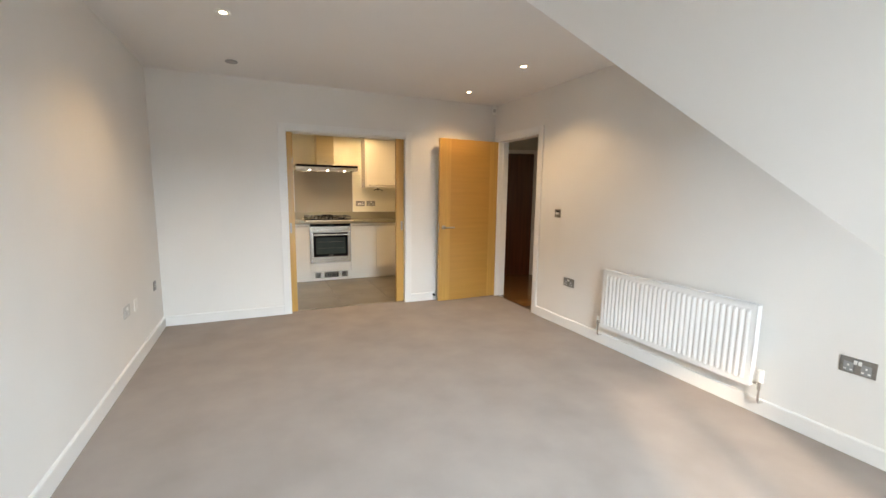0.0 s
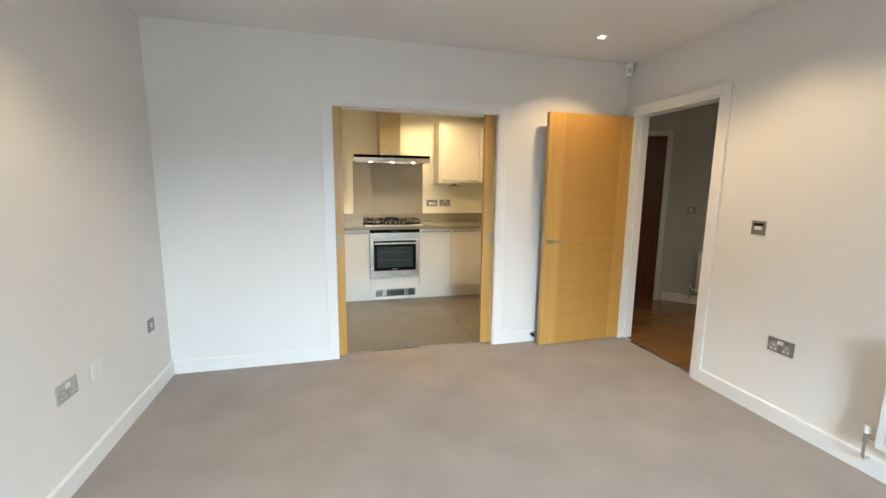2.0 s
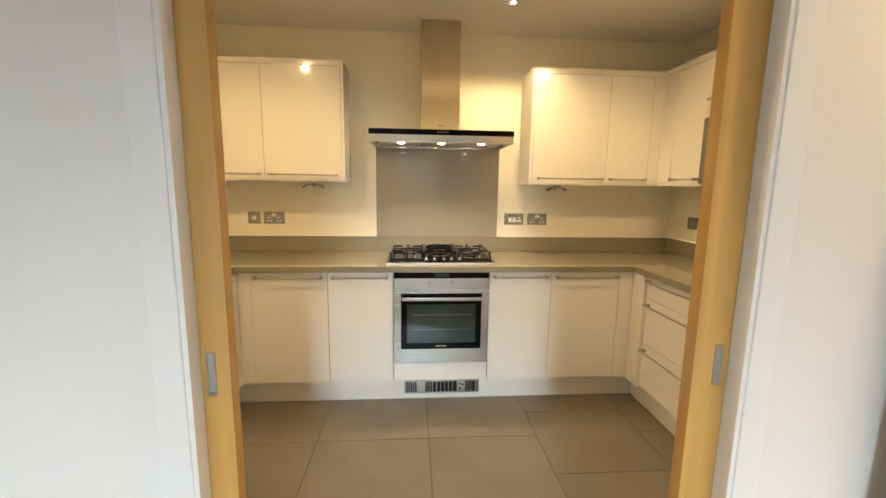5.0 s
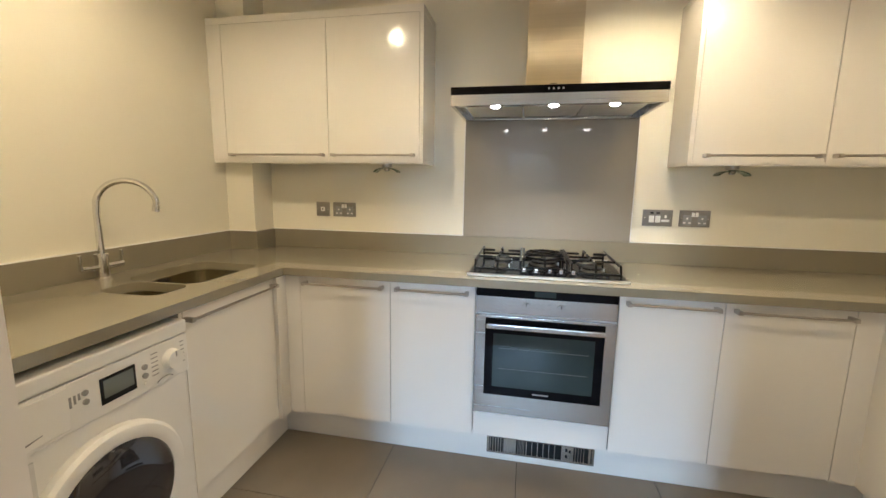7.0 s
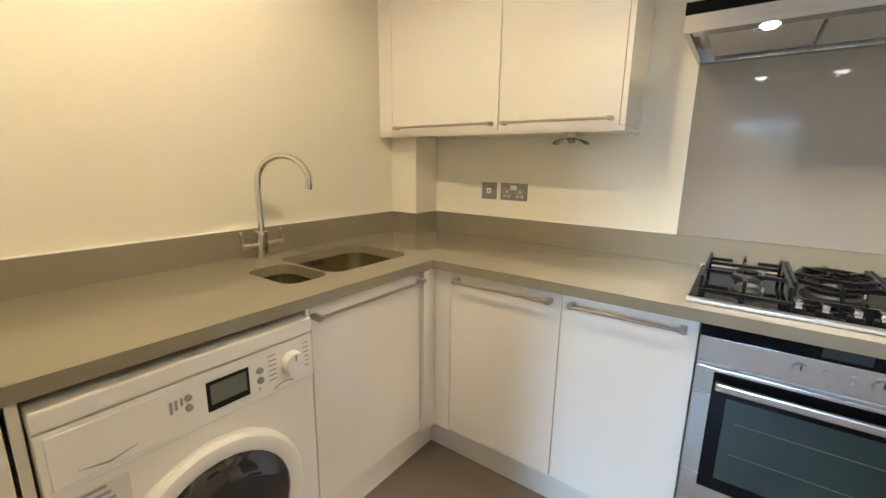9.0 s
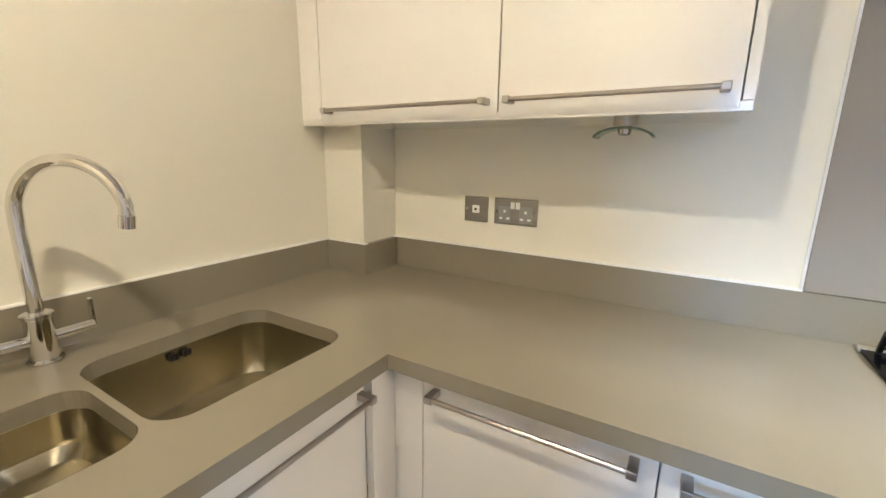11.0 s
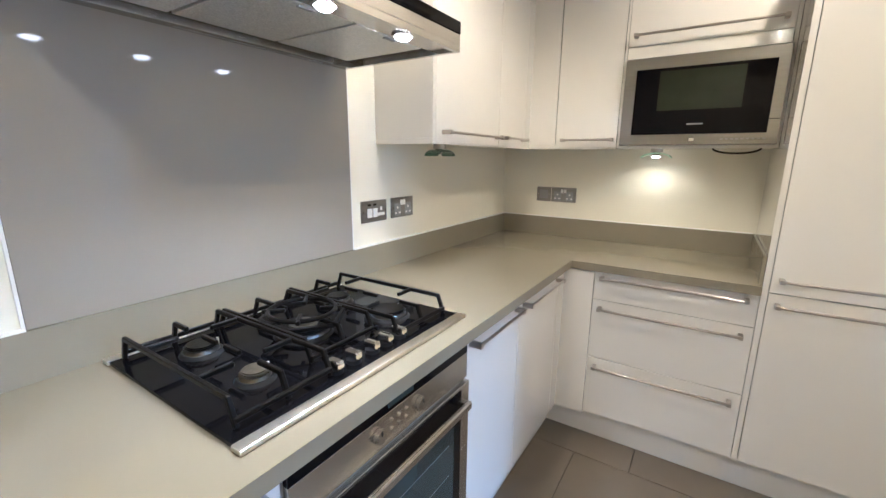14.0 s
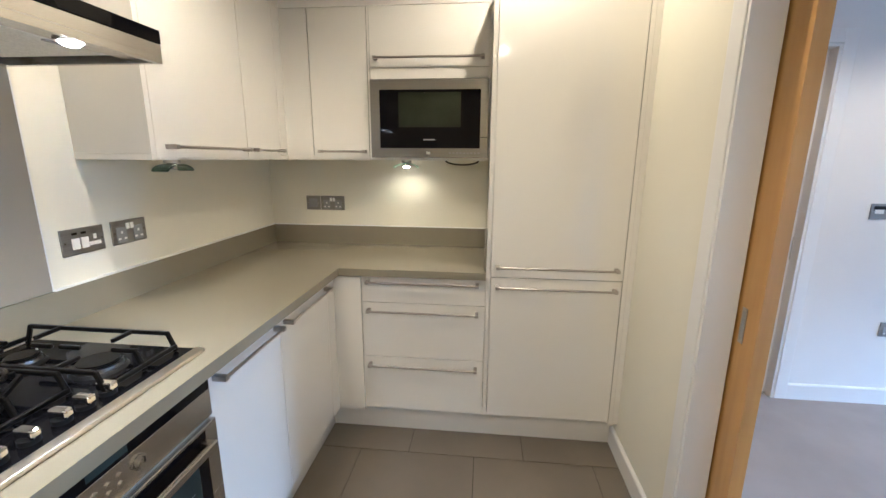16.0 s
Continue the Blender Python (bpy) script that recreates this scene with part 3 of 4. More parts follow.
part("glass", box(-0.252, 0.252, FY - 0.0208, FY - 0.0198, 0.378, 0.738), M_BLACKGLASS, d, world=True)
part("window", box(-0.215, 0.215, FY - 0.0212, FY - 0.0206, 0.418, 0.668, 0.0004), M_DARKGLASS, d, world=True)
bm = box(-0.245, 0.245, FY - 0.060, FY - 0.046, 0.700, 0.722, 0.004)
for x in (-0.235, 0.235):
    box(x - 0.010, x + 0.010, FY - 0.050, FY - 0.020, 0.702, 0.720, 0.002, bm)
part("handle", bm, M_STEEL, d, "brushed steel bar handle of the oven door", world=True)
for z in (0.505, 0.60):
    part("shelf_rail", box(-0.19, 0.19, FY - 0.0217, FY - 0.0212, z, z + 0.002), M_RAIL, d, world=True)
part("badge", box(-0.035, 0.035, FY - 0.0212, FY - 0.0206, 0.394, 0.400), M_GREYP, d, "plain grey bar where the maker's name stands", world=True)
for x in (-0.078, 0.068):
    k = part("knob", cyl((x, FY - 0.024, 0.797), (x, FY - 0.012, 0.797), 0.017, 28, bevel=0.002), M_STEEL, ov, world=True, smooth=True)
    part("marker", box(x - 0.0015, x + 0.0015, FY - 0.0252, FY - 0.0240, 0.799, 0.813), M_BLACK, k, world=True)
for k in range(6):
    x, z = -0.038 + 0.026 * (k % 3) + 0.006, 0.806 - 0.020 * (k // 3)
    part("button", cyl((x, FY - 0.016, z), (x, FY - 0.012, z), 0.0055, 14), M_STEEL, ov, world=True)
part("display", box(-0.045, 0.045, FY - 0.0127, FY - 0.012, 0.842, 0.866), M_DARKGLASS, ov, world=True)
tagged(part("filler_panel", box(-0.297, 0.297, FY, FY + 0.02, 0.158, 0.281, 0.002), M_UNIT, None, "white gloss filler panel below the oven"), category="cabinet panel")

# ---- hob ----
HX0, HX1, HY0, HY1 = -0.348, 0.348, 4.925, 5.462
hob = thing("hob", at(0, 5.19, WT), "black glass gas hob with five burners and cast iron pan supports", "gas hob")
part("tray", box(HX0 + 0.02, HX1 - 0.02, HY0 + 0.03, HY1 - 0.03, WT - 0.03, WT + 0.001), M_STEEL, hob, world=True)
part("glass_top", box(HX0 + 0.004, HX1 - 0.004, HY0 + 0.029, HY1 - 0.026, WT + 0.002, WT + 0.010, 0.001), M_BLACKGLASS, hob, world=True)
part("front_trim", box(HX0, HX1, HY0, HY0 + 0.028, WT + 0.001, WT + 0.0115, 0.003), M_HOBTRIM, hob, "brushed steel front trim", world=True)
part("rear_trim", box(HX0, HX1, HY1 - 0.025, HY1, WT + 0.001, WT + 0.0115, 0.003), M_HOBTRIM, hob, "brushed steel rear trim", world=True)
GZ = WT + 0.010
for x, y, r in ((-0.205, 5.105, 0.028), (-0.205, 5.315, 0.034), (0.0, 5.21, 0.062), (0.215, 5.105, 0.046), (0.215, 5.315, 0.034)):
    b = part("burner", cyl((x, y, GZ), (x, y, GZ + 0.007), r + 0.014, 36, r2=r + 0.008), M_BLACK, hob, world=True, smooth=True)
    bm = cyl((x, y, GZ + 0.007), (x, y, GZ + 0.015), r + 0.004, 36, r2=r + 0.002)
    for k in range(18):
        a = 2 * math.pi * k / 18
        cyl((x + (r + 0.001) * math.cos(a), y + (r + 0.001) * math.sin(a), GZ + 0.0145), (x + (r + 0.001) * math.cos(a), y + (r + 0.001) * math.sin(a), GZ + 0.0175), 0.0025, 6, bm=bm)
    part("crown", bm, M_BURNER if r < 0.03 else M_STEEL2, b, "steel burner crown", world=True)
    part("burner_cap", cyl((x, y, GZ + 0.016), (x, y, GZ + 0.024), r, 36, bevel=0.003), M_BURNER if r < 0.03 else M_IRON, b, world=True, smooth=True)
    if r > 0.06:
        part("inner_crown", cyl((x, y, GZ + 0.024), (x, y, GZ + 0.028), 0.036, 32, bevel=0.001), M_BURNER, b, world=True, smooth=True)
        part("inner_cap", cyl((x, y, GZ + 0.028), (x, y, GZ + 0.034), 0.026, 32, bevel=0.002), M_BURNER, b, world=True, smooth=True)
    part("igniter", cyl((x + r + 0.010, y + 0.012, GZ), (x + r + 0.010, y + 0.012, GZ + 0.018), 0.003, 8), M_WHITEP, b, "white ceramic igniter", world=True)
GT = GZ + 0.052
sw = 0.0055


def iron(rows, bm):
    """Square bars, each between two points, at the height of the pan supports."""
    for (x0, y0, z0), (x1, y1, z1) in rows:
        a, b = Vector((x0, y0, z0)), Vector((x1, y1, z1))
        own = bmesh.new()
        m = Matrix.Translation((a + b) / 2) @ (b - a).to_track_quat("Y", "Z").to_matrix().to_4x4() @ Matrix.Diagonal((0.0095, (b - a).length + 0.006, 0.011, 1))
        bmesh.ops.create_cube(own, size=1, matrix=m)
        bmesh.ops.bevel(own, geom=own.edges[:], offset=0.0018, segments=1, affect="EDGES")
        join(bm, own)


def support(x0, x1, y0, y1, burners):
    bm = bmesh.new()
    z, f = GT, GZ + 0.004
    c = 0.018
    iron([((x0, y0 + c, z), (x0, y1 - c, z)), ((x1, y0 + c, z), (x1, y1 - c, z)), ((x0, y0, f + 0.012), (x1, y0, f + 0.012)), ((x0, y1, f + 0.012), (x1, y1, f + 0.012)),
          ((x0, y0 + c, z), (x0, y0, f)), ((x1, y0 + c, z), (x1, y0, f)), ((x0, y1 - c, z), (x0, y1, f)), ((x1, y1 - c, z), (x1, y1, f))], bm)
    for x, y, gap in burners:
        for sx, sy in ((1, 0), (-1, 0), (0, 1), (0, -1)):
            if sx:
                iron([((x + sx * gap, y, z), (x1 if sx > 0 else x0, y, z))], bm)
            elif sy > 0:
                yy = y1 if abs(y1 - y) < 0.22 and y > 5.2 else None
                iron([((x, y + gap, z), (x, (y1 - c) if yy else y + gap + 0.05, z))] + ([((x, y1 - c, z), (x, y1, f))] if yy else []), bm)
            else:
                yy = y0 if y < 5.2 else None
                iron([((x, y - gap, z), (x, (y0 + c) if yy else y - gap - 0.05, z))] + ([((x, y0 + c, z), (x, y0, f))] if yy else []), bm)
    return part("pan_support", bm, M_IRON, hob, "matt black cast iron pan support", world=True)


support(-0.318, -0.112, 4.985, 5.425, ((-0.215, 5.105, 0.035), (-0.215, 5.315, 0.038)))
support(0.112, 0.318, 4.985, 5.425, ((0.215, 5.105, 0.045), (0.215, 5.315, 0.038)))
bm = bmesh.new()
z, f = GT, GZ + 0.004
iron([((-0.098, 5.08, z), (-0.098, 5.40, z)), ((0.098, 5.08, z), (0.098, 5.40, z)), ((-0.098, 5.08, z), (-0.098, 5.06, f)), ((0.098, 5.08, z), (0.098, 5.06, f)),
      ((-0.098, 5.40, z), (-0.098, 5.425, f)), ((0.098, 5.40, z), (0.098, 5.425, f)), ((-0.098, 5.06, f + 0.01), (0.098, 5.06, f + 0.01)), ((-0.098, 5.425, f + 0.01), (0.098, 5.425, f + 0.01)),
      ((0, 5.28, z), (0, 5.405, z)), ((0, 5.405, z), (0, 5.425, f)), ((0, 5.14, z), (0, 5.08, z)), ((0, 5.08, z), (0, 5.06, f)), ((-0.098, 5.21, z), (-0.07, 5.21, z)), ((0.098, 5.21, z), (0.07, 5.21, z))], bm)
corners = [(0.098 * math.cos(radians(a)), 5.21 + 0.115 * math.sin(radians(a)), z - 0.004) for a in range(30, 391, 60)]
iron(list(zip(corners, corners[1:])), bm)
part("pan_support", bm, M_IRON, hob, "matt black cast iron pan support", world=True)
ring = [(0.083 * math.cos(2 * math.pi * k / 36), 5.21 + 0.083 * math.sin(2 * math.pi * k / 36), GT + 0.012) for k in range(37)]
bm = tube(ring, 0.0058, 8)
for k in range(4):
    a = math.pi / 4 + k * math.pi / 2
    cx, cy = math.cos(a), math.sin(a)
    iron([((0.045 * cx, 5.21 + 0.045 * cy, GT + 0.012), (0.095 * cx, 5.21 + 0.095 * cy, GT + 0.012))], bm)
part("wok_ring", bm, M_IRON, hob, "round cast iron wok ring", world=True)
for x in (-0.095, -0.042, 0.018, 0.066, 0.118):
    k = part("knob", cyl((x, 4.988, GZ), (x, 4.988, GZ + 0.010), 0.017, 24), M_BLACK, hob, world=True, smooth=True)
    part("grip", box(x - 0.0095, x + 0.0095, 4.968, 5.008, GZ + 0.010, GZ + 0.030, 0.006, seg=3), M_CHROME, k, "chrome grip", world=True)

# ---- hood ----
hood = thing("cooker_hood", at(0, KN, 1.66), "stainless steel chimney cooker hood with a black glass top", "cooker hood")
HF = 5.022
bm = boxes([(-0.452, 0.452, HF, HF + 0.014, 1.664, 1.710), (-0.452, -0.438, HF + 0.014, KN - 0.014, 1.664, 1.710), (0.438, 0.452, HF + 0.014, KN - 0.014, 1.664, 1.710),
            (-0.438, 0.438, KN - 0.05, KN - 0.014, 1.664, 1.710), (-0.438, 0.438, HF + 0.014, KN - 0.05, 1.690, 1.710)])
part("canopy", bm, M_STEEL, hood, world=True)
part("glass_top", box(-0.453, 0.453, HF - 0.002, KN - 0.013, 1.711, 1.744, 0.002), M_BLACKGLASS, hood, world=True)
part("light_strip", box(-0.438, 0.438, HF + 0.015, HF + 0.085, 1.672, 1.690), M_STEEL, hood, world=True)
for x0, x1 in ((-0.40, -0.14), (-0.13, 0.13), (0.14, 0.40)):
    fl = part("filter", box(x0, x1, HF + 0.10, KN - 0.08, 1.675, 1.690, 0.002), M_FILTER, hood, "aluminium grease filter", world=True)
    part("catch", box((x0 + x1) / 2 - 0.02, (x0 + x1) / 2 + 0.02, HF + 0.105, HF + 0.115, 1.671, 1.6748, 0.001), M_GREYP, fl, world=True)
for x in (-0.255, 0.0, 0.255):
    l = part("lamp", cyl((x, HF + 0.05, 1.667), (x, HF + 0.05, 1.673), 0.030, 28, bevel=0.001), M_CHROME, hood, world=True)
    part("bulb", cyl((x, HF + 0.05, 1.659), (x, HF + 0.05, 1.668), 0.013, 24, r2=0.024), M_LAMPH, l, world=True)
part("chimney", box(-0.127, 0.131, 5.262, KN - 0.001, 1.744, H, 0.002), M_CHIMNEY, hood, world=True)
part("button_row", boxes([(-0.03 + 0.02 * k, -0.022 + 0.02 * k, HF - 0.004, HF - 0.002, 1.724, 1.731) for k in range(4)]), M_GREYP, hood, world=True)
part("vent", boxes([(-0.012, 0.018, 5.260, 5.262, 1.80, 1.803)]), M_BLACK, hood, world=True)

# ---- wall units ----
UY = 5.228


def wall_unit(name, m, w, doors, label, depth=0.27, z0=1.42, z1=2.187, sides=(True, True)):
    """A wall cabinet with a lid board and a floor board. doors: rows of x0, x1, handle x0, handle x1."""
    u = thing(name, m, label, "kitchen cabinet", "wall units of the kitchen")
    rows = [(0, 0.018, 0.022, depth, z0 + 0.019, z1 - 0.036), (w - 0.018, w, 0.022, depth, z0 + 0.019, z1 - 0.036), (0.018, w - 0.018, depth - 0.01, depth, z0 + 0.019, z1 - 0.036),
            (0.018, w - 0.018, 0.022, depth - 0.01, z0 + 0.3, z0 + 0.318)]
    part("carcass", boxes(rows), M_CARC, u)
    for x0, x1, h0, h1 in doors:
        door(u, x0, x1, z0 + 0.004, z1 - 0.038, handle=(h0, h1, z0 + 0.041))
    return u


u = wall_unit("wall_cabinet", at(KW + 0.09, UY), 0.618, ((0, 0.618, 0.034, 0.597),), "white gloss wall cabinet in the sink corner")
u = wall_unit("wall_cabinet", at(KW + 0.71, UY), 0.50, ((0, 0.50, 0.026, 0.480),), "white gloss wall cabinet beside the cooker hood")
part("lid_board", box(KW, -0.631, UY, KN, 2.151, 2.187, 0.001), M_UNIT, u, world=True)
part("floor_board", box(KW, -0.631, UY + 0.001, KN, 1.418, 1.437, 0.001), M_UNIT, u, world=True)
part("end_board", box(-0.650, -0.631, UY, KN, 1.438, 2.150), M_UNIT, u, world=True)
part("filler_board", box(KW, KW + 0.088, UY, UY + 0.02, 1.438, 2.150), M_UNIT, u, world=True)

u = wall_unit("wall_cabinet", at(0.636, UY), 0.522, ((0, 0.522, 0.040, 0.499),), "white gloss wall cabinet beside the cooker hood")
part("lid_board", box(0.615, KE, UY, KN, 2.151, 2.187, 0.001), M_UNIT, u, world=True)
part("floor_board", box(0.615, KE, UY + 0.001, KN, 1.418, 1.437, 0.001), M_UNIT, u, world=True)
part("end_board", box(0.615, 0.634, UY, KN, 1.438, 2.150), M_UNIT, u, world=True)
u = wall_unit("wall_cabinet", at(1.160, UY), 0.30, ((0, 0.30, 0.024, 0.281),), "narrow white gloss wall cabinet near the corner")
tagged(part("corner_post", boxes([(1.462, 1.535, UY, UY + 0.02, 1.439, 2.149), (1.535, 1.555, 5.085, UY + 0.02, 1.439, 2.149)]), M_UNIT, None, "white gloss corner post of the wall cabinets"), category="corner post")

UE = 1.535
u = wall_unit("wall_cabinet", at(UE, 5.082, 0, -90), 0.300, ((0, 0.300, 0.035, 0.285),), "narrow white gloss wall cabinet beside the microwave")
part("lid_board", box(UE, KE, 4.162, UY - 0.001, 2.151, 2.187, 0.001), M_UNIT, u, world=True)
part("floor_board", box(UE + 0.001, KE, 4.782, UY - 0.001, 1.418, 1.437, 0.001), M_UNIT, u, world=True)

u = thing("microwave_cabinet", at(UE, 4.780, 0, -90), "white gloss wall cabinet over the built-in microwave", "kitchen cabinet", "wall units of the kitchen")
part("side_panel", box(0.0, 0.010, 0.0, 0.298, 1.42, 2.149), M_UNIT, u)
part("side_panel", box(0.606, 0.619, 0.0, 0.298, 1.42, 2.149), M_UNIT, u)
part("shelf", box(0.012, 0.604, 0.0, 0.298, 1.816, 1.8665, 0.001), M_UNIT, u)
part("back_panel", box(0.012, 0.604, 0.288, 0.298, 1.862, 2.149), M_CARC, u)
door(u, 0.0105, 0.6055, 1.868, 2.149, handle=(0.036, 0.582, 1.910))

mw = thing("microwave", at(1.51, 4.765, 1.433, -90), "stainless steel built-in microwave with a black door", "microwave")
part("body", box(0.004, 0.590, 0.022, 0.30, 0.002, 0.374), M_CARC, mw)
part("frame", box(0, 0.594, 0, 0.022, 0, 0.376, 0.002), M_STEEL2, mw, "brushed steel frame")
d = part("door", box(0.048, 0.555, -0.004, 0.018, 0.046, 0.328, 0.002), M_BLACKGLASS, mw)
part("window", box(0.145, 0.458, -0.0052, -0.004, 0.148, 0.315, 0.0004), mat("smoked_window_mesh", (0.024, 0.028, 0.018), 0.12, vary=0.2, scale=4, spec=0.25), d)
part("badge", box(0.27, 0.33, -0.0048, -0.004, 0.085, 0.091), M_GREYP, d, "plain grey bar where the maker's name stands")
part("button", box(0.285, 0.305, -0.004, 0.0, 0.015, 0.029, 0.001), M_CHROME, mw)
for k in range(9):
    part("button", box(0.40 + k * 0.018, 0.411 + k * 0.018, -0.003, 0.0, 0.02, 0.026, 0.001), M_GREYP, mw)
part("seam", box(0.556, 0.594, -0.0006, 0.0, 0.098, 0.101), M_BLACK, mw)

# ---- washing machine ----
wm = thing("washing_machine", at(-1.225, 3.685, 0, 90), "white front-loading washing machine under the worktop", "washing machine")
part("body", box(0, 0.596, 0.012, 0.56, 0.02, 0.80, 0.004), M_WHITEP, wm)
part("lid", box(-0.001, 0.597, 0.0, 0.56, 0.803, 0.848, 0.006), M_WHITEP, wm)
cp = part("control_panel", box(0, 0.596, 0.002, 0.014, 0.665, 0.799, 0.003), M_WHITEP, wm)
dp = part("display", box(0.295, 0.400, -0.001, 0.003, 0.695, 0.772, 0.002), M_BLACK, cp, "black-rimmed display")
part("screen", box(0.303, 0.392, -0.0018, -0.001, 0.712, 0.764, 0.0003), mat("grey_lcd", (0.16, 0.17, 0.14), 0.15, vary=0.03, coat=0.5), dp, "unlit grey liquid crystal screen")
for x, z, r in ((0.255, 0.755, 0.008), (0.255, 0.73, 0.008), (0.43, 0.748, 0.009), (0.43, 0.72, 0.009), (0.43, 0.695, 0.006)):
    part("button", cyl((x, -0.004, z), (x, 0.003, z), r, 16, bevel=0.001), M_GREYP if r > 0.007 else M_WHITEP, cp)
for k in range(6):
    part("marking", box(0.455, 0.478, 0.0012, 0.002, 0.775 - k * 0.014, 0.778 - k * 0.014), M_GREYP, cp)
    part("marking", box(0.565, 0.580, 0.0012, 0.002, 0.775 - k * 0.014, 0.778 - k * 0.014), M_GREYP, cp)
kb = part("dial", cyl((0.525, -0.022, 0.735), (0.525, 0.002, 0.735), 0.030, 32, r2=0.034), M_WHITEP, cp, smooth=True)
for k in range(9):
    part("marking", box(0.150 + k * 0.011, 0.156 + k * 0.011, 0.0012, 0.002, 0.730 + 0.006 * (k % 3), 0.760), M_GREYP, cp)
part("printed_arc", tube([(0.500 + 0.030 * math.cos(radians(a)), 0.0015, 0.672 + 0.014 * math.sin(radians(a))) for a in range(20, 171, 15)], 0.0016, 6), M_GREYP, cp, "thin grey printed arc")
part("marker", box(0.523, 0.527, -0.024, -0.021, 0.745, 0.763), M_GREYP, kb)
dr = part("detergent_drawer", box(0.012, 0.215, 0.0, 0.006, 0.675, 0.790, 0.003), M_WHITEP, wm)
part("grip", prism([(0.05, 0.70), (0.10, 0.693), (0.15, 0.70), (0.10, 0.688)], -0.003, 0.0, "y"), M_GREYP, dr)
door_c = (0.298, 0.385)
seg = 40
bm = bmesh.new()
prof = [(0.232, 0.012), (0.232, -0.012), (0.222, -0.022), (0.196, -0.026), (0.182, -0.020)]
rings = [[bm.verts.new((door_c[0] + r * math.cos(2 * math.pi * k / seg), y, door_c[1] + r * math.sin(2 * math.pi * k / seg))) for k in range(seg)] for r, y in prof]
for a, b in zip(rings, rings[1:]):
    for k in range(seg):
        bm.faces.new((a[k], a[(k + 1) % seg], b[(k + 1) % seg], b[k]))
bmesh.ops.recalc_face_normals(bm, faces=bm.faces[:])
dd = part("door", bm, M_WHITEP, wm, smooth=True)
bm = bmesh.new()
prof = [(0.184, -0.021), (0.160, -0.040), (0.10, -0.050), (0.0, -0.053)]
rings = [[bm.verts.new((door_c[0] + r * math.cos(2 * math.pi * k / seg), y, door_c[1] + r * math.sin(2 * math.pi * k / seg))) for k in range(seg)] for r, y in prof[:-1]]
for a, b in zip(rings, rings[1:]):
    for k in range(seg):
        bm.faces.new((a[k], a[(k + 1) % seg], b[(k + 1) % seg], b[k]))
bm.faces.new(rings[-1])
bmesh.ops.recalc_face_normals(bm, faces=bm.faces[:])
M_PURPLE = mat("smoked_door_glass", (0.018, 0.016, 0.022), 0.05, vary=0.05, scale=3, coat=0.6)
part("door_glass", bm, M_PURPLE, dd, "smoked bulging door glass", smooth=True)
part("filter_flap", box(0.44, 0.57, 0.008, 0.014, 0.06, 0.15, 0.002), M_WHITEP, wm)
lb = part("label", box(0.04, 0.13, 0.0095, 0.0125, 0.545, 0.64), mat("paper_label", (0.62, 0.62, 0.60), 0.6, vary=0.02), wm, "pale energy label")
for k in range(5):
    part("bar", box(0.048, 0.09 + 0.006 * k, 0.0085, 0.0095, 0.63 - 0.016 * k, 0.637 - 0.016 * k), M_GREYP, lb)
for x in (0.05, 0.546):
    for y in (0.06, 0.5):
        part("foot", cyl((x, y, 0), (x, y, 0.02), 0.018, 16), M_BLACK, wm)
tagged(part("filler_panel", box(-1.275, FW, KS + 0.02, 3.655, 0.158, 0.87, 0.002), M_UNIT, None, "white gloss filler panel beside the washing machine"), category="cabinet panel")
tagged(part("end_panel", box(-1.80, -1.256, 3.662, 3.680, 0.0, 0.872, 0.002), M_UNIT, None, "white gloss end panel beside the washing machine"), category="cabinet panel")
tagged(part("side_panel", box(-1.80, -1.256, 4.284, 4.299, 0.0, 0.872, 0.002), M_UNIT, None, "white gloss panel between sink cabinet and washing machine"), category="cabinet panel")

# ---- sockets and switches: plate in the plane y = 0, looking towards -y ----


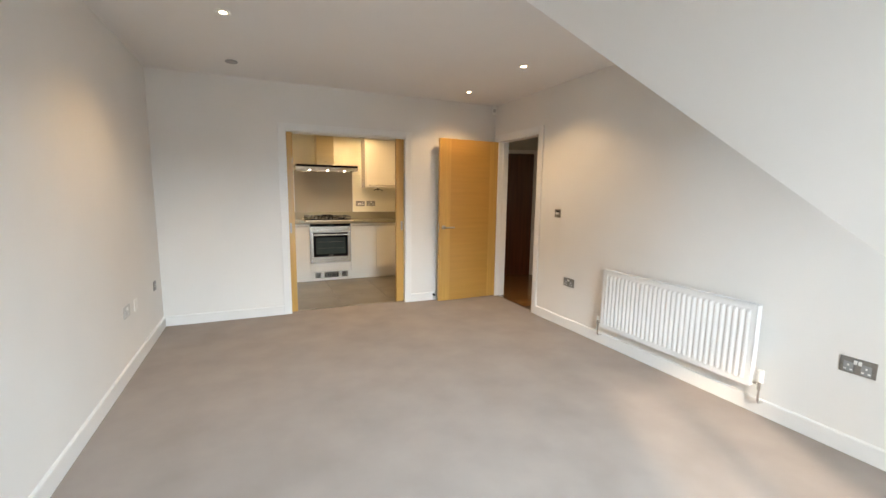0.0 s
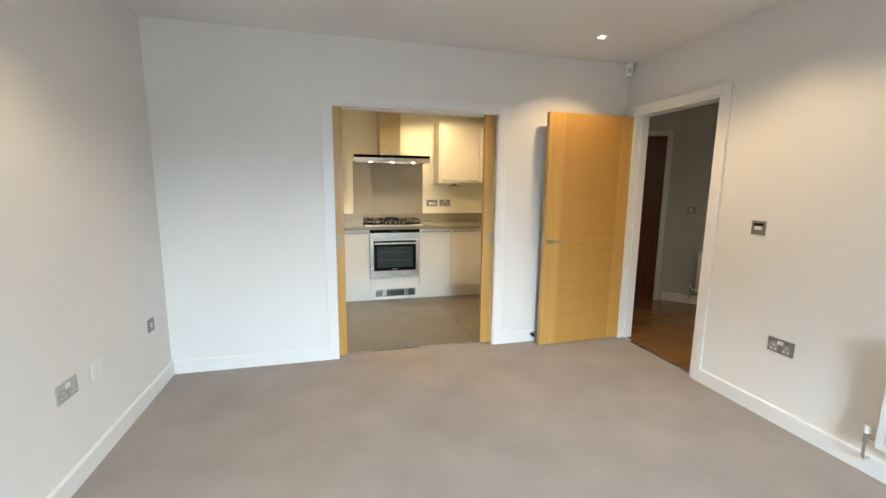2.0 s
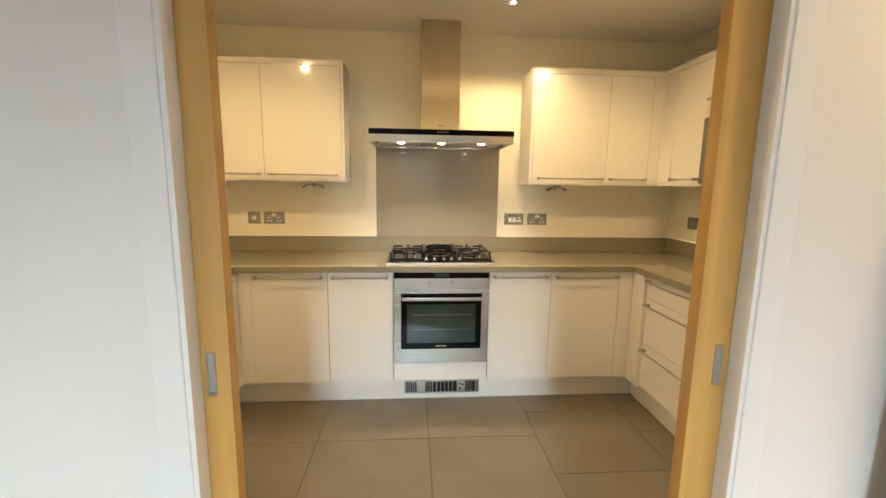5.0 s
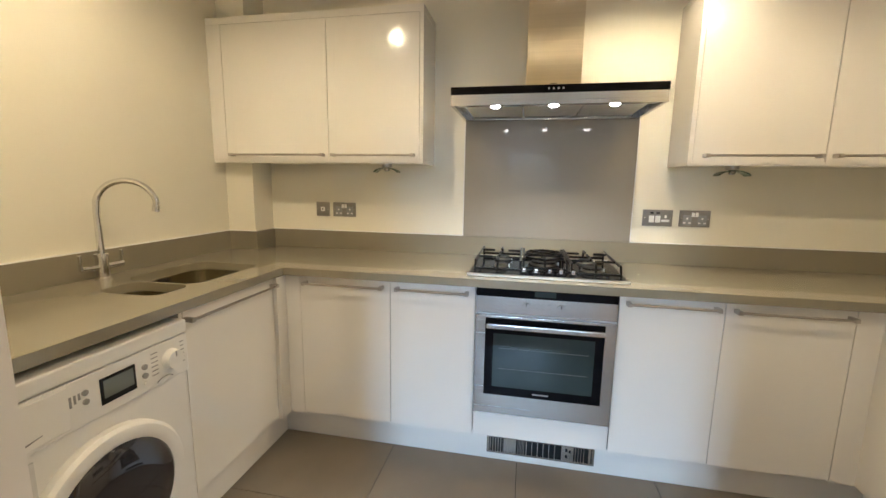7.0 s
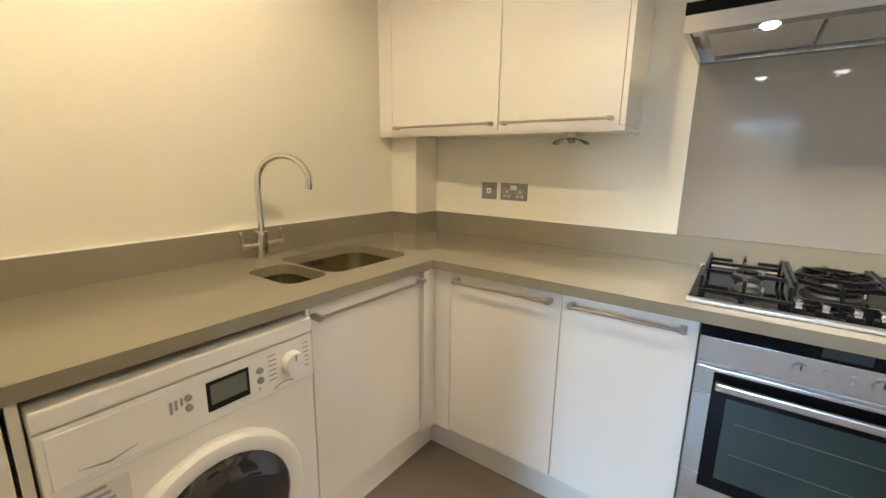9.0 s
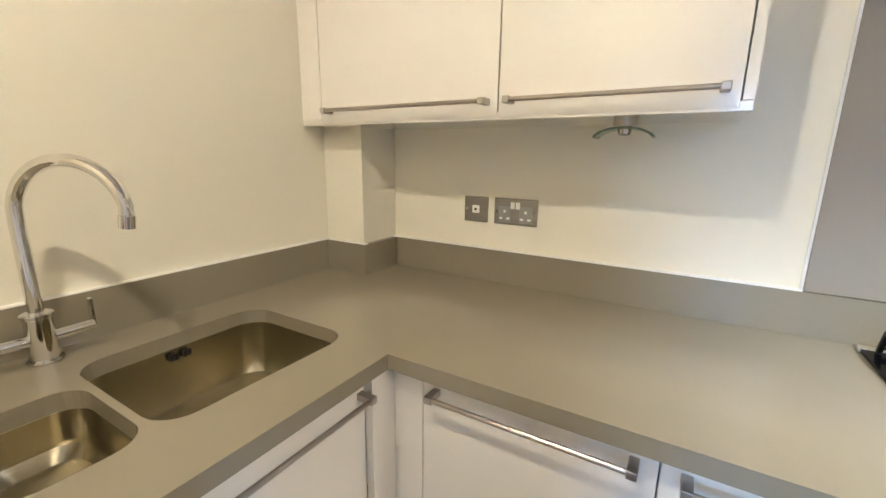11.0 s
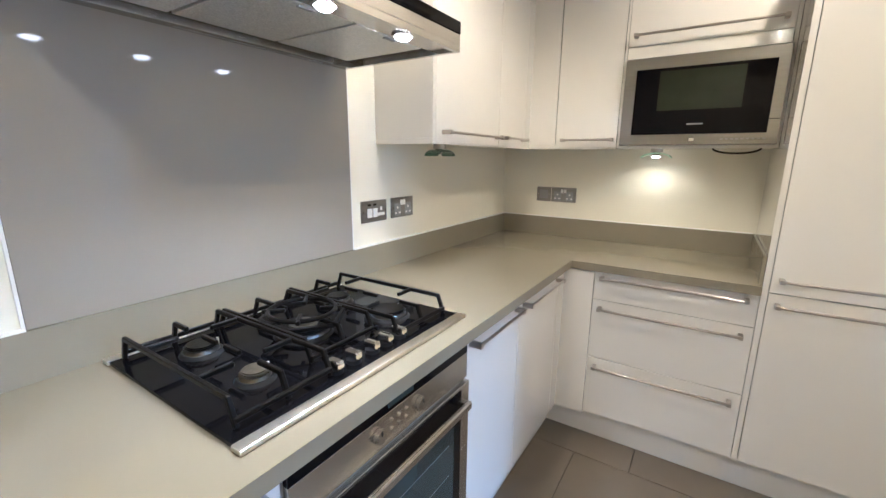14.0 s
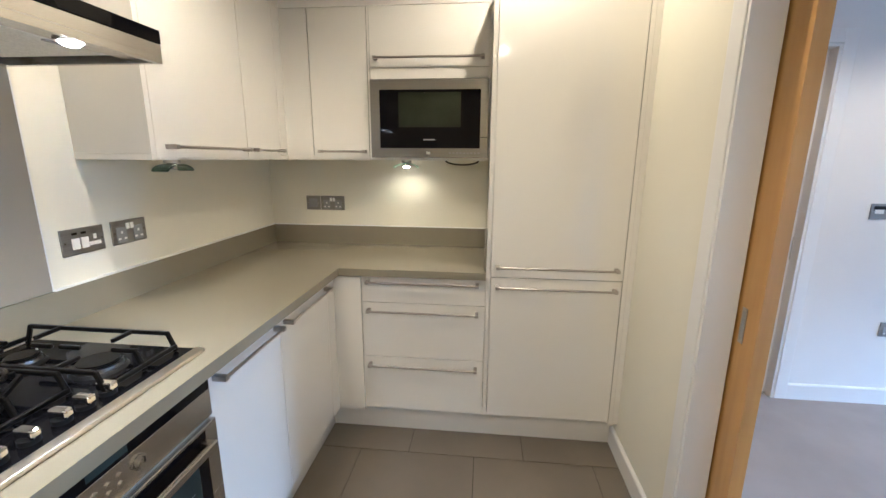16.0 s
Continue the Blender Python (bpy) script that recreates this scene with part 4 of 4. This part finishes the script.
def plate(name, m, w, label, kind="double", h=0.086, mat_plate=None, group=""):
    u = thing(name, m, label, "socket" if "socket" in name else "switch", group)
    part("plate", box(-w / 2, w / 2, -0.0065, 0.0, -h / 2, h / 2, 0.0022), mat_plate or M_PLATE, u)
    if kind == "double":
        for s in (-1, 1):
            cx = s * 0.036
            part("insert", box(cx - 0.021, cx + 0.021, -0.0085, -0.0064, -0.035, 0.018, 0.002), mat_plate or M_GREYP, u)
            part("pin_hole", boxes([(cx - 0.004, cx + 0.004, -0.0092, -0.0084, -0.004, 0.005)]), M_WHITEP, u)
            part("pin_hole", boxes([(cx - 0.018, cx - 0.007, -0.0092, -0.0084, -0.026, -0.019)]), M_WHITEP, u)
            part("pin_hole", boxes([(cx + 0.007, cx + 0.018, -0.0092, -0.0084, -0.026, -0.019)]), M_WHITEP, u)
        for s in (-1, 1):
            part("rocker", box(s * 0.009 - 0.007, s * 0.009 + 0.007, -0.0110, -0.0064, 0.010, 0.032, 0.0015), M_WHITEP, u)
    elif kind == "aerial":
        part("insert", box(-0.013, 0.013, -0.0085, -0.0064, -0.013, 0.013, 0.002), M_WHITEP, u)
        part("pin", cyl((0, -0.011, 0), (0, -0.0084, 0), 0.004, 14), M_BLACK, u)
    elif kind == "cooker":
        for cx in (-0.030, 0.001):
            part("rocker", box(cx - 0.0125, cx + 0.0125, -0.0115, -0.0064, -0.024, 0.012, 0.002), M_WHITEP, u)
            part("indicator", box(cx - 0.008, cx + 0.008, -0.0088, -0.0064, 0.023, 0.030), M_BLACK, u)
        part("pin_hole", box(0.034, 0.044, -0.0088, -0.0064, 0.000, 0.016), M_WHITEP, u)
        part("pin_hole", box(0.018, 0.058, -0.0088, -0.0064, -0.020, -0.008), M_WHITEP, u)
    elif kind == "blank":
        part("insert", box(-0.026, 0.026, -0.0085, -0.0064, -0.026, 0.026, 0.002), M_GREYP, u)
    elif kind == "switch":
        part("rocker", box(-0.014, 0.014, -0.0115, -0.0064, -0.022, 0.022, 0.002), M_WHITEP, u)
    elif kind == "thermo":
        part("screen", box(-0.022, 0.022, -0.009, -0.0064, -0.012, 0.010, 0.001), M_WHITEP, u)
        part("surround", boxes([(-0.030, 0.030, -0.0085, -0.0064, 0.012, 0.030)]), M_BLACK, u)
    for x in (-w / 2 + 0.010, w / 2 - 0.010):
        part("screw", cyl((x, -0.0078, 0.0), (x, -0.0064, 0.0), 0.0028, 10), M_CHROME, u)
    return u


M_PLATE2 = mat("pale_satin_plate", (0.55, 0.54, 0.52), 0.35, 0.6, vary=0.04, scale=6)
WEST, EAST = 90, -90  # turns of a plate on the wall that faces east or west
plate("socket", at(-1.193, KN, 1.152), 0.148, "brushed metal double socket over the worktop", group="kitchen sockets")
plate("aerial_socket", at(-1.335, KN, 1.152), 0.088, "brushed metal aerial socket over the worktop", "aerial")
plate("cooker_switch", at(0.590, KN, 1.156), 0.148, "brushed metal cooker switch with two rockers and a socket", "cooker")
plate("socket", at(0.770, KN, 1.157), 0.148, "brushed metal double socket beside the cooker switch", group="kitchen sockets")
plate("socket", at(KE, 5.108, 1.157, -90), 0.148, "brushed metal double socket in the corner beside the microwave", group="kitchen sockets")
plate("fused_switch", at(KE, 5.230, 1.157, -90), 0.088, "brushed metal fused switch in the corner", "blank")
plate("light_switch", at(E, 2.018, 1.160, -90), 0.088, "brushed metal thermostat with a white screen by the door", "thermo")
plate("socket", at(E, 1.795, 0.473, -90), 0.148, "brushed metal double socket under the thermostat", group="living room sockets")
plate("socket", at(E, -0.42, 0.481, -90), 0.148, "brushed metal double socket beyond the radiator", group="living room sockets")
plate("socket", at(W, 2.16, 0.471, 90), 0.148, "pale metal double socket low on the wall", mat_plate=M_PLATE2, group="living room sockets")
plate("blank_plate", at(W, 2.40, 0.462, 90), 0.088, "white blank plate low on the wall", "none", mat_plate=M_WHITEP)
plate("aerial_socket", at(W, 3.045, 0.472, 90), 0.088, "brushed metal aerial socket near the room's corner", "aerial")

# ---- glass shelf lights under the wall units ----


def shelf_light(m, lit, label):
    u = thing("cabinet_light", m, label, "light", "lights under the wall units")
    part("mount", cyl((0, 0, -0.014), (0, 0, 0), 0.028, 24, bevel=0.002), M_NICKEL, u, smooth=True)
    arc = [(0.072 * math.sin(radians(a)), -0.016 - 0.030 * (1 - math.cos(radians(a)))) for a in range(-75, 76, 15)]
    arc += [(x * 0.95, z - 0.005) for x, z in reversed(arc)]
    part("glass", prism(arc, -0.035, 0.030, "y"), M_LITGLASS if lit else M_GREENGLASS, u)
    part("lamp", cyl((0, 0, -0.034), (0, 0, -0.014), 0.014, 24, r2=0.018), M_STEEL, u, smooth=True)
    part("bulb", cyl((0, 0, -0.0355), (0, 0, -0.034), 0.011, 20), M_LAMP if lit else M_GREYP, u)
    if lit:
        part("lens", cyl((0, 0, -0.041), (0, 0, -0.0355), 0.014, 24, r2=0.021), M_LAMP, u, "glowing glass lens")
    return u


shelf_light(at(-0.870, 5.36, 1.418), False, "unlit glass and metal light under the wall unit")
shelf_light(at(0.86, 5.36, 1.418), False, "unlit glass and metal light under the wall unit")
shelf_light(at(1.70, 4.62, 1.418, -90), True, "lit glass and metal light under the microwave")
part_ = part("cable", tube([(1.56, 4.30 - 0.085 * math.cos(k / 12 * math.pi), 1.419 - 0.022 * math.sin(k / 12 * math.pi)) for k in range(13)], 0.004, 8), M_BLACK, None, "black cable hanging under the microwave")
tagged(part_, category="cable")
tagged(part("microwave_shelf", box(1.54, KE, 4.17, 4.775, 1.418, 1.432, 0.001), M_UNIT, None, "white board under the built-in microwave"), category="shelf")
spot("cabinet_lamp", look((1.70, 4.62, 1.378), (1.72, 4.62, 0.9)), LP_CAB, (1.0, 0.80, 0.48), 150, 0.03)

# ---- recessed ceiling lights ----


def downlight(x, y, lit=True, label="small round recessed ceiling light, lit", group="recessed ceiling lights", radius=0.020):
    u = thing("ceiling_light", at(x, y, H), label, "ceiling light", group)
    bm = bmesh.new()
    prof = [(0.046, 0.0), (0.046, -0.003), (0.042, -0.006), (0.034, -0.006), (radius, -0.001)]
    rings = [[bm.verts.new((r * math.cos(2 * math.pi * k / 32), r * math.sin(2 * math.pi * k / 32), z)) for k in range(32)] for r, z in prof]
    for a, b in zip(rings, rings[1:]):
        for k in range(32):
            bm.faces.new((a[k], a[(k + 1) % 32], b[(k + 1) % 32], b[k]))
    bmesh.ops.recalc_face_normals(bm, faces=bm.faces[:])
    part("ring", bm, M_TRIM if lit else M_GREYP, u, smooth=True)
    part("bulb", cyl((0, 0, -0.0035), (0, 0, -0.0005), radius, 28), M_LAMP if lit else M_GREYP, u)
    return u


LIVING_LAMPS = ((1.215, 1.78), (1.215, 2.82), (-1.12, 1.70))
KITCHEN_LAMPS = ((-1.155, 4.04, 0.85), (1.06, 4.06, 0.52), (0.40, 4.96, 0.75))
for x, y in LIVING_LAMPS:
    downlight(x, y, group="living room ceiling lights")
    spot("lamp_light", look((x, y, H - 0.012), (x, y + 0.001, 0)), LP_LIV, (1.0, 0.76, 0.48), 125)
for x, y, share in KITCHEN_LAMPS:
    downlight(x, y, group="kitchen ceiling lights", radius=0.014)
    spot("lamp_light", look((x, y, H - 0.012), (x, y + 0.001, 0)), LP_KIT * share, (1.0, 0.745, 0.43), 135 if abs(x) < 1 else 163, 0.015, 0.6 if abs(x) < 1 else 0.5)
for x in (-0.255, 0.0, 0.255):
    spot("hood_light", look((x, HF + 0.05, 1.656), (x, HF + 0.07, 0)), LP_HOOD, (1.0, 0.90, 0.74), 100, 0.02)
sm = thing("smoke_alarm", at(-1.13, 2.79, H), "small flat round grey fitting on the ceiling", "ceiling fitting")
part("disc", cyl((0, 0, -0.012), (0, 0, 0), 0.050, 32, bevel=0.003), M_GREYP, sm, smooth=True)
pir = thing("motion_sensor", at(1.835, 3.29, 2.405, -45), "small white motion sensor in the corner by the ceiling", "sensor")
part("body", box(-0.028, 0.028, -0.022, 0.014, -0.055, 0.055, 0.006), M_WHITEP, pir)
part("lens", box(-0.017, 0.017, -0.026, -0.021, -0.030, 0.010, 0.003), M_PLATE2, pir)

# ---- doors ----
DW, DT = 0.850, 0.044
dl = thing("door", at(1.886, 3.260, 0.008, 181.8), "light oak veneered door with paler edge bands, wide open", "door")
tagged(dl, kind="structure")
# local x runs from the hinge to the free edge, local y from the wall side to the room side
part("panel", box(0.15, DW - 0.15, 0.0, DT, 0.0, 1.993, 0), M_OAK, dl)
part("edge_band", box(0.0, 0.1498, 0.0, DT, 0.0, 1.993), M_OAKX, dl)
part("edge_band", box(DW - 0.1498, DW, 0.0, DT, 0.0, 1.993), M_OAKX, dl)
HZ = 0.925
for s, y in ((1, DT), (-1, 0.0)):
    h = part("handle", cyl((DW - 0.058, y, HZ), (DW - 0.058, y + s * 0.008, HZ), 0.026, 28, bevel=0.001), M_NICKEL, dl, "satin nickel lever handle on a round rose", smooth=True)
    part("lever", tube([(DW - 0.058, y + s * 0.006, HZ), (DW - 0.058, y + s * 0.045, HZ), (DW - 0.066, y + s * 0.054, HZ), (DW - 0.085, y + s * 0.056, HZ), (DW - 0.180, y + s * 0.056, HZ)], 0.0095, 14), M_NICKEL, h, smooth=True)
part("latch_plate", box(DW, DW + 0.0015, 0.010, 0.034, HZ - 0.06, HZ + 0.06), M_NICKEL, dl)
for z in (0.22, 1.0, 1.78):
    part("hinge", cyl((-0.004, DT + 0.004, z - 0.05), (-0.004, DT + 0.004, z + 0.05), 0.006, 12), M_NICKEL, dl)

for x0, x1, s, lab in ((OL - 0.86, -0.612, 1, "oak veneered pocket door slid into the wall"), (0.546, OR + 0.86, -1, "oak veneered pocket door slid into the wall")):
    pd = thing("pocket_door", at((x0 + x1) / 2, 3.3825, 0.008), lab, "door", "pocket doors")
    tagged(pd, kind="structure")
    part("panel", box(x0, x1, 3.363, 3.403, 0.008, 1.982), M_OAKX, pd, world=True)
    for y0, y1 in ((3.3612, 3.3632), (3.4028, 3.4048)):
        xc = 0.612 if s < 0 else -0.655
        pl = part("flush_pull", boxes([(xc - 0.011, xc + 0.011, y0, y1, 0.895, 0.905), (xc - 0.011, xc + 0.011, y0, y1, 0.995, 1.005), (xc - 0.011, xc - 0.007, y0, y1, 0.905, 0.995),
                                       (xc + 0.007, xc + 0.011, y0, y1, 0.905, 0.995)]), M_NICKEL, pd, "satin nickel flush pull", world=True)
        part("recess", box(xc - 0.007, xc + 0.007, y0 + 0.0008, y1 - 0.0008, 0.905, 0.995), M_GREYP, pl, world=True)
dst = thing("door_stop", at(1.02, N, 0.07), "small dark rubber door stop on the skirting board", "door stop")
part("stop", cyl((0, -0.055, 0), (0, -0.015, 0), 0.014, 18, bevel=0.002), M_BLACK, dst, smooth=True)

# ---- radiators: back against the plane y = 0, looking towards -y ----


def radiator(name, m, w, h, flutes, label, valves=(True, True)):
    u = thing(name, m, label, "radiator")
    z0 = 0.0
    bm = bmesh.new()
    pts = []
    n = flutes
    inset = 0.030
    pitch = (w - 2 * inset) / max(n, 1)
    pts = [(0.0, -0.088)]
    for k in range(n):
        x = inset + k * pitch
        pts += [(x + pitch * 0.10, -0.088), (x + pitch * 0.35, -0.0935), (x + pitch * 0.65, -0.0935), (x + pitch * 0.90, -0.088)]
    pts.append((w, -0.088))
    zs = (z0, z0 + 0.030, z0 + 0.050, h - 0.050, h - 0.030, h)
    depth = (0.0, 0.0, 1.0, 1.0, 0.0, 0.0)
    rows = [[bm.verts.new((x, -0.088 + (y + 0.088) * d, z)) for x, y in pts] for z, d in zip(zs, depth)]
    for a, b in zip(rows, rows[1:]):
        for k in range(len(pts) - 1):
            bm.faces.new((a[k], a[k + 1], b[k + 1], b[k]))
    part("front_panel", bm, M_RAD, u)
    part("top_grille", boxes([(0.0, w, -0.088, -0.082, h - 0.002, h + 0.006), (0.0, w, -0.045, -0.039, h - 0.002, h + 0.006)]
                             + [(0.012 + k * 0.02, 0.018 + k * 0.02, -0.082, -0.045, h, h + 0.003) for k in range(int((w - 0.02) / 0.02))]), M_RAD, u)
    part("side_cover", box(0, 0.002, -0.088, -0.040, 0.004, h), M_RAD, u)
    part("side_cover", box(w - 0.002, w, -0.088, -0.040, 0.004, h), M_RAD, u)
    part("back_panel", box(0.004, w - 0.004, -0.046, -0.040, 0.004, h - 0.004), M_RAD, u)
    for x in (0.12, w - 0.12):
        part("bracket", box(x, x + 0.03, -0.040, 0, 0.05, h - 0.05), M_RAD, u)
    for s, on in zip((0, 1), valves):
        if not on:
            continue
        x, d = (0.0, -1) if s == 0 else (w, 1)
        v = part("valve", cyl((x, -0.064, 0.030), (x + d * 0.045, -0.064, 0.030), 0.010, 16), M_CHROME, u, smooth=True)
        part("valve_body", cyl((x + d * 0.045, -0.064, -0.005), (x + d * 0.045, -0.064, 0.055), 0.012, 16), M_CHROME, v, smooth=True)
        part("cap", cyl((x + d * 0.045, -0.064, 0.045), (x + d * 0.045, -0.064, 0.085 if s == 0 else 0.12), 0.015 if s == 0 else 0.019, 18, bevel=0.002), M_WHITEP, v, smooth=True)
        part("pipe", tube([(x + d * 0.045, -0.064, 0.0), (x + d * 0.045, -0.064, -0.08), (x + d * 0.045, -0.05, -0.095), (x + d * 0.045, -0.010, -0.097)], 0.0075, 12), M_CHROME, v, smooth=True)
    return u


radiator("radiator", at(E, 1.268, 0.185, -90), 1.238, 0.515, 30, "white fluted panel radiator with chrome valves low on the wall")

# ---- hall: door, radiator, switch ----
hd = Vector((3.295 - 2.45, 4.205 - 4.54, 0)).normalized()
turn = math.degrees(math.atan2(hd.y, hd.x))
h = thing("hall_door", at(2.45 + hd.x * 0.02, 4.54 + hd.y * 0.02, 0, turn), "dark reddish wooden door at the end of the hall", "door")
tagged(h, kind="structure")
part("panel", box(0.0, 0.755, -0.012, -0.002, 0.0, 2.0), M_RED, h)
part("frame", boxes([(0.757, 0.815, -0.022, -0.002, 0.0, 2.06), (0.0, 0.757, -0.022, -0.002, 2.003, 2.06)]), M_TRIM, h)
hr = Vector((3.93 - 3.295, 3.54 - 4.205, 0)).normalized()
turn2 = math.degrees(math.atan2(hr.y, hr.x))


def hall_place(d, z):
    return at(3.295 + hr.x * d, 4.205 + hr.y * d, z, turn2)


radiator("radiator", hall_place(0.32, 0.16), 0.55, 0.47, 0, "plain white radiator on the grey wall of the hall")
plate("light_switch", hall_place(0.20, 1.13), 0.088, "brushed metal light switch on the grey wall of the hall", "switch")
skirting("baseboard", [(3.295, 4.205, 3.93, 3.54, -0.72, -0.69), (3.26, 4.215, 3.295, 4.205, -0.37, -0.93), (3.93, 3.54, 3.93, 1.14, -1, 0)], 0.10, "white painted skirting board of the hall")
# added fill lamp without a fitting, only to brighten the hall
spot("hall_fill", look((2.9, 1.84, H - 0.05), (2.9, 1.84, 0)), LP_HALL, (1.0, 0.90, 0.78), 150, 0.05)

# ---- floorboards of the hall ----
shared = {}


def floor_piece(name, x0, x1, y0, y1, z, t, material, parent, gap, bevel=0.0):
    key = (name, round(x1 - x0, 3), round(y1 - y0, 3))
    if key not in shared:
        w, d = (x1 - x0) / 2 - gap, (y1 - y0) / 2 - gap
        bm = box(-w, w, -d, d, -t, 0)
        if bevel:
            bmesh.ops.bevel(bm, geom=[e for e in bm.edges if all(v.co.z > -0.0001 for v in e.verts)], offset=bevel, segments=1, affect="EDGES")
        me = bpy.data.meshes.new(name)
        bm.to_mesh(me)
        bm.free()
        me.materials.append(material)
        shared[key] = me
    ob = new(name, shared[key])
    ob.parent = parent
    ob.location = ((x0 + x1) / 2, (y0 + y1) / 2, z)
    return ob


boards = new("floor_boards")
tagged(boards, "warm brown wooden floorboards of the hall", "floor", kind="structure")
hx0, hx1 = E + 0.055, 3.93
row = 0
y = 1.14
rb = random.Random(4)
while y < 4.54:
    x = hx0 - rb.random() * 0.9
    while x < hx1:
        a, b = max(x, hx0), min(x + 1.0, hx1)
        if b - a > 0.03:
            floor_piece("floorboard", a, b, y, min(y + 0.125, 4.54), 0.0, 0.012, M_PARQ, boards, 0.0003, 0.0005)
        x += 1.0
    y += 0.125

# ---- kitchen floor tiles ----
structure("floor", box(KW, KE, FJ, KN, -0.12, -0.004), M_GROUT, "grouted bed of the kitchen floor tiles")
tiles = new("floor_tiles")
tagged(tiles, "taupe stone floor tiles with dark narrow joints", "floor", kind="structure")
xs = [KW, -1.315, -0.703, -0.088, 0.527, 1.138, KE]
for i, (x0, x1) in enumerate(zip(xs, xs[1:])):
    off = 4.655 if i != 4 else 4.33
    ys = [FJ + 0.005]
    y = off - 0.61 * 3
    while y < KN:
        if y > FJ + 0.05:
            ys.append(y)
        y += 0.565
    ys.append(KN)
    for y0, y1 in zip(ys, ys[1:]):
        floor_piece("tile", x0, x1, y0, y1, 0.0, 0.010, M_TILE, tiles, 0.0018, 0.001)
